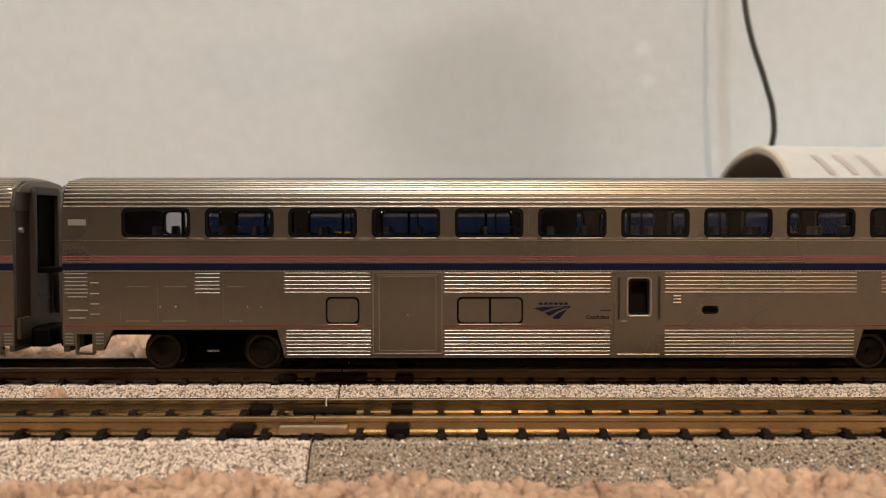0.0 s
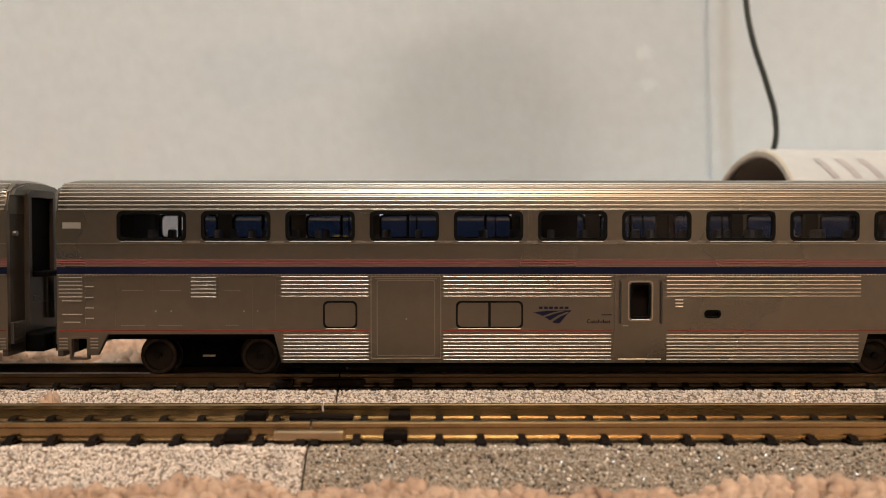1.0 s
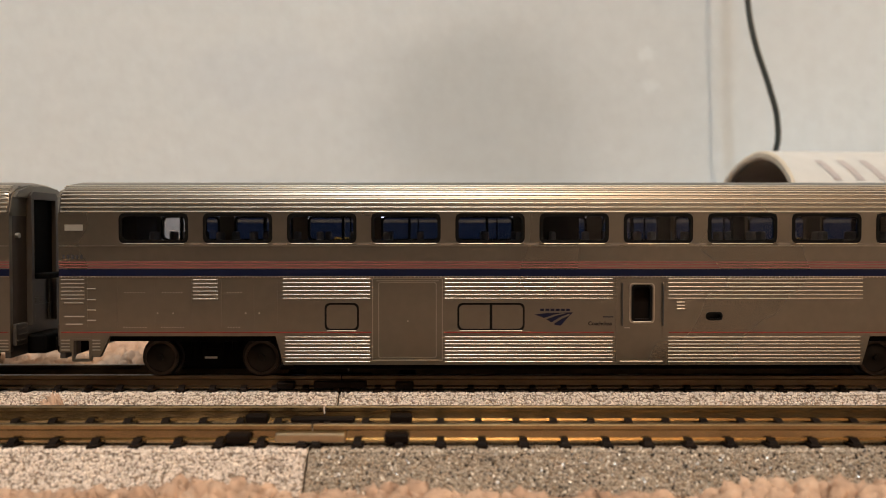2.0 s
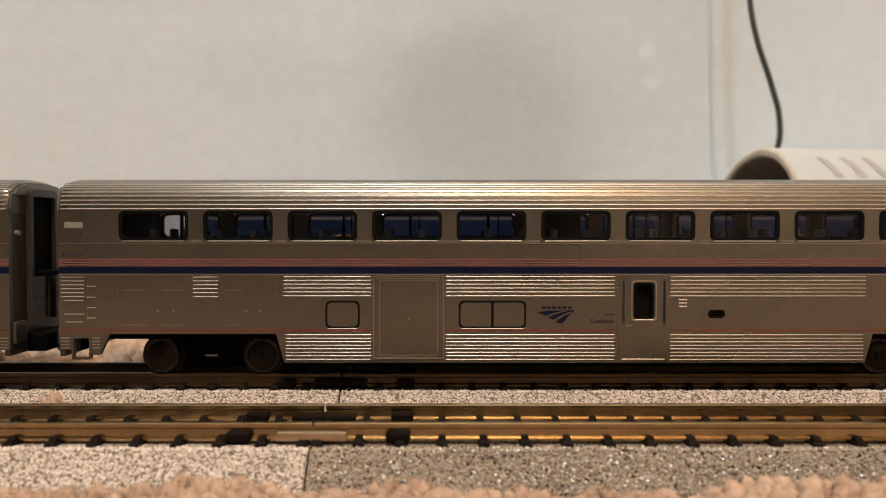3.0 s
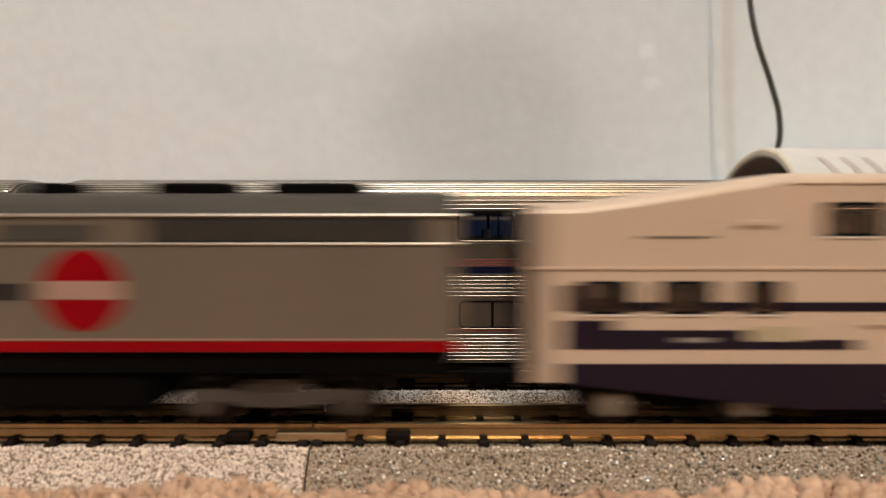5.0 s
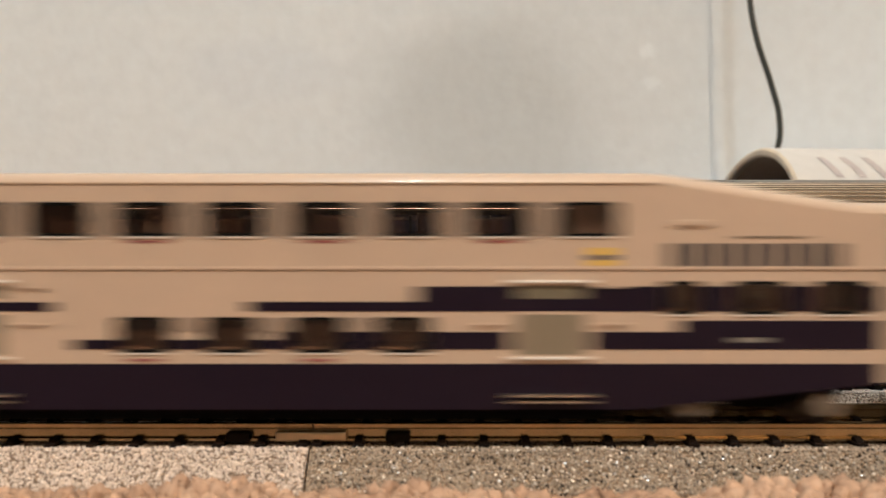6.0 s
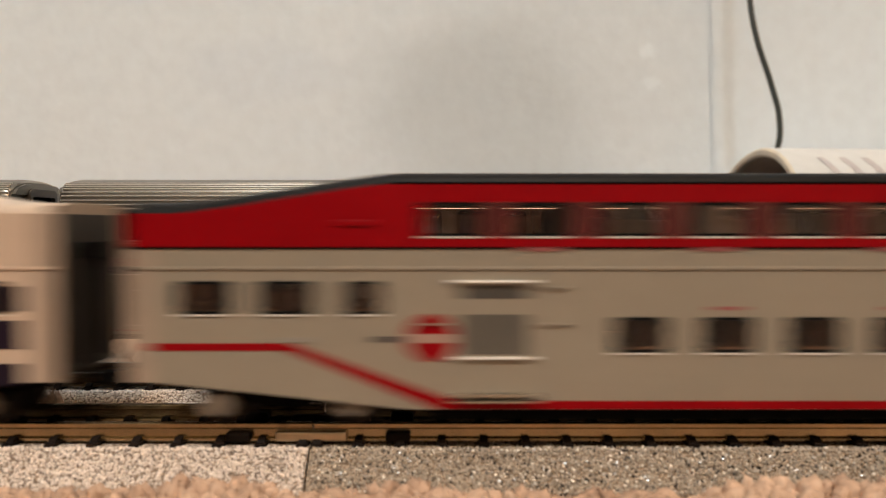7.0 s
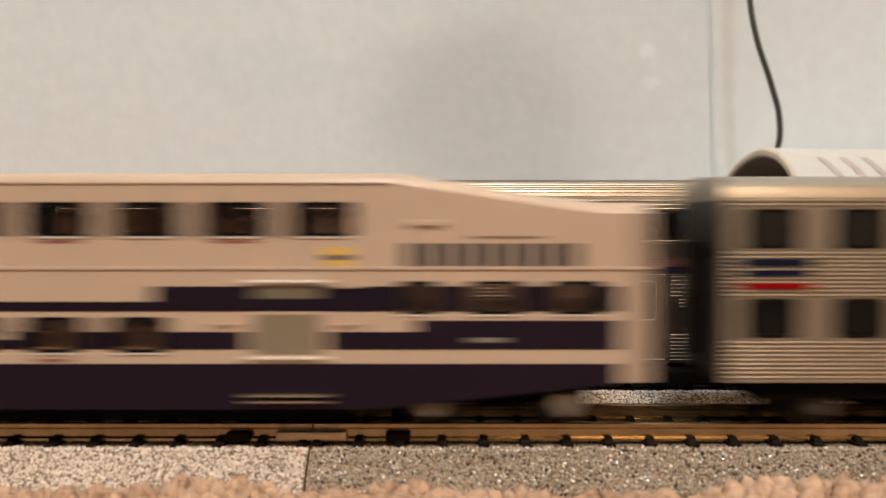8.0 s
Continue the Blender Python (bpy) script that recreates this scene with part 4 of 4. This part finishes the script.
        part("patch", boxed(a - 3, a + 3, y - 0.07, y + 0.05, 10.3, 12.0), "crest", c, "pale olive crest")
    else:
        for k in (0, 1):
            g = (lambda u: L - u) if k else (lambda u: u)
            pts = [(g(2.4), 10.1), (g(19.0), 10.1), (g(38.4), 3.5), (g(39.5), 3.5), (g(39.5), 2.55), (g(36.2), 2.55), (g(18.6), 9.25), (g(2.4), 9.25)]
            part("stripe", prism(bmesh.new(), pts, y - 0.06, y + 0.05, "y"), "red", c, "red stripe stepping down to the sill")
        part("stripe", boxed(39.5, L - 39.5, y - 0.06, y + 0.05, 2.55, 3.5), "red", c)
        bm = bmesh.new()
        rod(bm, (35.6, y - 0.06, 10.7), (35.6, y + 0.05, 10.7), 2.8, 32)
        part("emblem", bm, "red", c, "red disc emblem")
        part("emblem_bar", boxed(32.95, 38.25, y - 0.09, y, 10.15, 11.15), "pinkgrey", c)
        part("number_bars", boxed(29.0, 32.0, y - 0.05, y + 0.05, 10.2, 10.9), "letter", c)
    for k in (1, 3, 5, 7):
        u0, u1 = upper[k][:2]
        part("notice", boxed(u0 + 1.2, u1 - 1.2, y - 0.05, y + 0.05, 21.55, 21.85) if livery == "white" else boxed(u0 + 1.2, u1 - 1.2, y - 0.12, y + 0.05, 20.6, 21.05), "pink", c, "small red notice")
    for k in (0, 2):
        u0, u1 = lowers[k][:2]
        part("notice", boxed(u0 + 1.2, u1 - 1.2, y - 0.08, y + 0.05, 8.0, 8.35) if livery == "white" else boxed(u0 + 1.2, u1 - 1.2, y - 0.05, y + 0.05, 13.9, 14.3), "pink", c, "small red notice")
    for u, s in ((0, -1), (L, 1)):
        coach_end(c, u, s, low(0), top(0), W)
    for u in (18, L - 18):
        bogie(c, u, 16.0, "bogie", 7.2)
    part("underframe", boxed(4, L - 4, -7.6, 7.6, 4.6, 6.4), "black", c)
    part("equipment_box", boxed(35, L - 35, -8.6, 8.6, 1.2, 3.2), "black", c)
    return c


def coach_end(c, u, s, z0, z1, W):
    a, b = sorted((u, u - s * 0.8))
    part("end_wall", boxed(a + 0.02, b - 0.02, -W + 0.05, W - 0.05, z0, z1 + 0.9), "darkgrey", c, "dark grey end wall")
    a, b = sorted((u, u + s * 0.6))
    bm = prism(bmesh.new(), [(-5, 7), (-3, 7), (-3, 19.5), (3, 19.5), (3, 7), (5, 7), (5, 20.9), (4.4, 21.5), (-4.4, 21.5), (-5, 20.9)], a, b)
    part("diaphragm", bm, "rubber", c, "black gangway diaphragm")
    coupler(c, u, s)


# ---- passing train: fluted stainless coach ----
def fluted_coach(label):
    L, W = 159.4, 9.4
    c = thing("fluted_coach", 0, Y_NEAR, RAIL, label, "model coach")
    wins = [(2.3 + 10.6 * i, 2.3 + 10.6 * i + 6.0, z0, z0 + 4.1) for i in range(14) for z0 in (21.1, 10.9)]
    for s in (-1, 1):
        part("side_wall", panel(bmesh.new(), [0, L], [5.6, 26.5], wins, s * W, s * (W - 0.8)), "stainless", c)
    for u0, u1, z0, z1 in wins:
        part("window_frame", ring(bmesh.new(), u0 - 0.2, u1 + 0.2, z0 - 0.2, z1 + 0.2, 0.6, 0.4, -W - 0.15, -W + 0.5), "rubber", c)
        part("pane", boxed(u0, u1, -W + 0.3, -W + 0.4, z0, z1), "dark_glass", c)
    part("lining", boxed(1.5, L - 1.5, -4, 4, 6.5, 26), "inside", c, "dark inner partition")
    for z0, z1 in ((6.2, 10.2), (15.6, 20.4), (25.9, 26.4)):
        flutes(c, 0.3, L - 0.3, z0, z1, max(2, round((z1 - z0) / 0.45)), -W, 0.15, "stainless", "silver", "fluted stainless panel")
    part("roof", skin(bmesh.new(), [0, 1, L - 1, L], lambda u: [(-W, 26.5), (-W + 0.3, 27.8), (-W + 1.6, 28.8), (-4, 29.4), (0, 29.6), (4, 29.4), (W - 1.6, 28.8), (W - 0.3, 27.8), (W, 26.5)]), "stainless", c, "curved stainless roof", smooth=True)
    for z0, z1, mat in ((18.9, 19.7, "navy"), (17.8, 18.5, "navy"), (16.3, 17.0, "red")):
        part("stripe", boxed(1.6, 10.0, -W - 0.3, -W, z0, z1), mat, c, mat + " stripe")
    for u, s in ((0, -1), (L, 1)):
        coach_end(c, u, s, 5.6, 25.6, W)
    for u in (20, L - 20):
        bogie(c, u, 16.0, "loco_bogie", 7.2)
    part("underframe", boxed(3, L - 3, -8.5, 8.5, 3.6, 5.6), "black", c)
    return c


# ---- passing train: diesel locomotive ----
def locomotive(label):
    L, W = 101.0, 9.2
    c = thing("diesel_locomotive", 0, Y_NEAR, RAIL, label, "model locomotive")
    hull = [(2.0, 9.0), (L, 9.0), (L, 24.8), (10.6, 24.8), (8.6, 20.4), (2.2, 19.4), (1.0, 17.5), (1.0, 11)]
    bm = prism(bmesh.new(), hull, -W, W, "y")
    bmesh.ops.bevel(bm, geom=[e for e in bm.edges], offset=0.35, segments=2, affect="EDGES")
    part("body", bm, "locogrey", c, "warm grey locomotive body")

    def section(u):
        k = min(1, max(0, (u - 10.3) / 2))
        prof = [(W - 0.05, 24.6), (W - 0.6, 25.8), (W - 2.2, 26.7 + 0.2 * k), (3.5, 27.2 + 0.2 * k), (0, 27.4 + 0.2 * k)]
        return [(-y, z) for y, z in prof] + [(y, z) for y, z in prof[-2::-1]]

    part("roof", skin(bmesh.new(), [10.4, 12.4, L], section), "loco_roof", c, "dark grey curved roof", smooth=True)
    part("windscreen", prism(bmesh.new(), [(-7.4, 0), (7.4, 0), (7.4, 4.2), (-7.4, 4.2)], -0.2, 0.25), "rubber", c, "dark sloped windscreen").matrix_basis = pose(0.0085, 0, 0.0206, 0, 24, 0)
    y = -W
    part("cab_window", ring(bmesh.new(), 9.6, 14.8, 19.6, 23.3, 0.5, 0.4, y - 0.1, y + 0.2), "rubber", c)
    part("cab_window_pane", boxed(9.8, 14.6, y - 0.04, y + 0.1, 19.8, 23.1), "black", c, "dark cab side window")
    part("cab_door", boxed(15.2, 22.3, y - 0.05, y + 0.1, 19.7, 23.2), "loco_roof", c, "dark recessed cab door panel")
    part("cab_sill", boxed(17.6, 22.4, y - 0.35, y + 0.1, 19.55, 19.75), "stainless", c, "bright sill under the cab door")
    part("cab_sill", boxed(1.8, 10.2, y - 0.3, y + 0.1, 19.5, 19.75), "stainless", c)
    part("louvre_edge", boxed(22.2, 35.0, y - 0.2, y + 0.1, 22.35, 22.5), "stainless", c)
    part("sill_stripe", boxed(1.0, L, y - 0.08, y + 0.1, 9.1, 10.3), "red", c, "red sill stripe")
    part("pale_line", boxed(1.6, L, y - 0.1, y + 0.1, 10.4, 10.58), "pinkgrey", c)
    part("gutter", bar(11.0, L, y - 0.1, 24.7, 0.2), "steel", c, "bright gutter rail")
    part("gutter", bar(22.0, L, y - 0.06, 21.45, 0.15), "steel", c)
    part("louvre", boxed(22.0, 33.5, y - 0.12, y + 0.1, 21.9, 23.4), "darkgrey", c)
    part("louvre", boxed(48.5, 60.0, y - 0.12, y + 0.1, 21.9, 23.6), "darkgrey", c)
    grille = part("grille", boxed(65.6, 97.2, y - 0.05, y + 0.1, 21.7, 24.3), "black", c, "radiator grille")
    slat = part("slat", boxed(66, 66.7, y - 0.2, y, 21.8, 24.2), "darkgrey", grille)
    for k in range(1, 26):
        again(slat, x=k * 1.2)
    bm = bmesh.new()
    rod(bm, (58.2, y - 0.07, 16.1), (58.2, y + 0.05, 16.1), 4.7, 40)
    part("emblem", bm, "red", c, "red disc emblem")
    part("emblem_bar", boxed(53.6, 62.8, y - 0.1, y, 15.1, 17.2), "pinkgrey", c)
    for k in range(3):
        part("number_bar", boxed(46.2 + k * 1.9, 47.7 + k * 1.9, y - 0.06, y, 15.0, 16.9), "ink", c)
    for q0, q1, z in ((2.5, 7.6, 15.6), (2.5, 7.6, 18.2), (2.5, 6.8, 12.6), (6.5, 15.8, 14.3), (16.4, 22, 14.0), (16.4, 22, 12.4), (16.4, 22, 11.3), (16.4, 22, 14.8)):
        part("grab_iron", boxed(q0, q1, y - 0.4, y, z, z + 0.2), "white", c, "pale grab iron")
    part("door_vent", boxed(9.6, 13.2, y - 0.06, y, 15.4, 17.6), "darkgrey", c)
    # lights: headlight pair over the screen, nose lights, ditch lights
    for q, yy, z, r in ((8.9, -1.3, 25.6, 0.7), (8.9, 1.3, 25.6, 0.7), (1.0, 0, 17.4, 0.5), (1.0, 0, 15.9, 0.5), (0.95, -6.4, 11.4, 0.5), (0.95, 6.4, 11.4, 0.5)):
        bm = bmesh.new()
        rod(bm, (q - 0.35, yy, z), (q + 0.6, yy, z), r, 16)
        part("headlight", bm, "lamp", c, "lit yellow headlight", smooth=True)
    part("headlight_box", boxed(9.0, 13, -2.6, 2.6, 24.4, 26.8, bevel=0.3), "locogrey", c)
    for q0, q1 in ((11.0, 15.2), (33.5, 40.5), (49.5, 54.0), (64.0, 74.0), (78, 90)):
        bm = bmesh.new()
        box(bm, q0, q1, -3.2, 3.2, 26.9, 29.4 if q0 < 20 else 28.7, bevel=0.35)
        part("roof_fan", bm, "black", c, "black roof equipment")
    part("pilot", prism(bmesh.new(), [(-0.6, 3.0), (2.6, 2.4), (6, 6.5), (6, 9.0), (0.4, 9.0)], -8.2, 8.2, "y"), "black", c, "black front pilot")
    part("underframe", boxed(1.2, L - 0.5, -8.8, 8.8, 6.6, 9.0), "black", c)
    part("fuel_tank", boxed(36, 66, -8.4, 8.4, 2.0, 7.0, bevel=0.8), "black", c)
    for u in (21, L - 21):
        bogie(c, u, 17.0, "loco_bogie", 7.6, "loco_bogie")
    coupler(c, 0, -1)
    coupler(c, L, 1)
    return c


# ---- things by the wall ----
def paper_tube():
    t = thing("paper_tube", 79, 196, 0, "white printed cardboard tube lying on the carpet", "tube")
    R, r, length = 24.3, 22.3, 74
    bm = bmesh.new()
    n = 48
    rows = []

    def cut(rad, k):
        # the end is cut at a slant
        return 0.13 * rad * math.sin(6.28319 * k / n) - 1.2

    for rad, x in ((R, 0), (R, length), (r, length), (r, 0)):
        rows.append([bm.verts.new((x if x else cut(rad, k), rad * math.cos(6.28319 * k / n), R + rad * math.sin(6.28319 * k / n))) for k in range(n)])
    for i in (0, 1):
        a, b = rows[i], rows[(i + 1) % 4]
        for k in range(n):
            bm.faces.new((a[k], a[(k + 1) % n], b[(k + 1) % n], b[k]))
    part("shell", bm, "tube", t, smooth=True)
    bm = bmesh.new()
    rod(bm, (2.6, 0, R), (length - 0.6, 0, R), r + 0.1, 48)
    bmesh.ops.delete(bm, geom=[f for f in bm.faces if len(f.verts) > 4], context="FACES_ONLY")
    part("lining", bm, "tube_dark", t, "brown inside of the tube", smooth=True)
    bm = bmesh.new()
    rod(bm, (70, 0, R), (71, 0, R), r, 48)
    part("plug", bm, "tube_dark", t)
    bm = bmesh.new()
    steps = ((R, 0.0), (R - 0.5, -0.5), (r + 0.5, -0.5), (r, 0.0))
    rings = [[bm.verts.new((x + cut(rad, k), rad * math.cos(6.28319 * k / n), R + rad * math.sin(6.28319 * k / n))) for k in range(n)] for rad, x in steps]
    for a, b in zip(rings, rings[1:]):
        for k in range(n):
            bm.faces.new((a[k], b[k], b[(k + 1) % n], a[(k + 1) % n]))
    part("rim", bm, "tube_in", t, "beige cut cardboard edge", smooth=True)
    bm = bmesh.new()
    for k in range(3):
        for a0, a1, x0, x1 in ((43, 61, 0, 1.7),):
            x = 8.6 + k * 5.2
            for j in range(4):
                p, q = (radians(-180 + a0 + (a1 - a0) * (j + d) / 4) for d in (0, 1))
                pts = [(x + e + 4.5 * (radians(-180 + a1) - w), (R + 0.12) * math.cos(w), R - (R + 0.12) * math.sin(w)) for e, w in ((x0, p), (x1, p), (x1, q), (x0, q))]
                quad(bm, *pts)
    part("print", bm, "print", t, "faint printed marks")
    t.matrix_basis = pose(0.0724, 0.192, 0, 0, 0, 6)


paper_tube()


def hanging(name, pts, r, mat, label, category):
    cu = bpy.data.curves.new(name, "CURVE")
    cu.dimensions, cu.bevel_depth, cu.bevel_resolution, cu.resolution_u = "3D", r * MM, 3, 10
    sp = cu.splines.new("BEZIER")
    sp.bezier_points.add(len(pts) - 1)
    for b, p in zip(sp.bezier_points, pts):
        b.co = Vector(p) * MM
        b.handle_left_type = b.handle_right_type = "AUTO"
    tmp = bpy.data.objects.new(name, cu)
    me = bpy.data.meshes.new_from_object(tmp)
    me.materials.clear()
    me.materials.append(M[mat])
    bpy.data.objects.remove(tmp)
    tagged(new(name, me), label, category)


def cables():
    hanging("black_cable", [(70, 214, 420), (77, 213, 200), (79.0, 213, 90), (80.1, 211, 79), (83.4, 209, 66), (85.0, 208, 58), (84.4, 207.5, 50), (82, 210, 44), (80, 219, 30), (76, 222, 2)], 0.72, "cable", "thin black cable hanging down behind the tube", "cable")


cables()


# ---- the passing train ----
PITCH = 163.0       # from coupling to coupling, mm
TRIM = 0.971        # the coaches are drawn a little longer than they are


def trimmed(coach):
    """Bring a coach to its true length, parts and all."""
    for ob in coach.children_recursive:
        if ob.data.users == 1:
            ob.data.transform(Matrix.Scale(TRIM, 4, (1, 0, 0)))
        else:
            ob.scale.x = TRIM
        ob.location.x *= TRIM
    return coach


def passing_train():
    """Each vehicle with its offset, in millimetres, from the train's mark (a coupling)."""
    def white():
        return trimmed(bilevel("white", False, "warm white bilevel coach with stepped navy stripes"))

    return [(locomotive("grey diesel locomotive with red stripe and lit headlights"), -PITCH - 4 - 101.0),
            (white(), -PITCH + 4.1),
            (white(), 4.1),
            (white(), PITCH + 4.1),
            (trimmed(bilevel("red", True, "grey bilevel coach with red upper band and red stripe")), 2 * PITCH + 4.1),
            (white(), 3 * PITCH + 4.1),
            (trimmed(fluted_coach("fluted stainless commuter coach with two window rows")), 4 * PITCH + 4.1)]


TRAIN = passing_train()


def motions():
    mark = [(0.0, 1506.6), (2.0, 970.6), (4.0, 434.6), (4.4, 327.4), (4.5, 300.6), (4.6, 273.8), (4.7, 247.0), (5.25, 98.2), (5.8, -51.0), (6.3, -183.3), (6.8, -314.1), (7.4, -469.1), (8.0, -623.9)]
    for vehicle, offset in TRAIN:
        walk(vehicle, [(t, pose((x + offset) * MM, Y_NEAR * MM, RAIL * MM)) for t, x in mark])


motions()
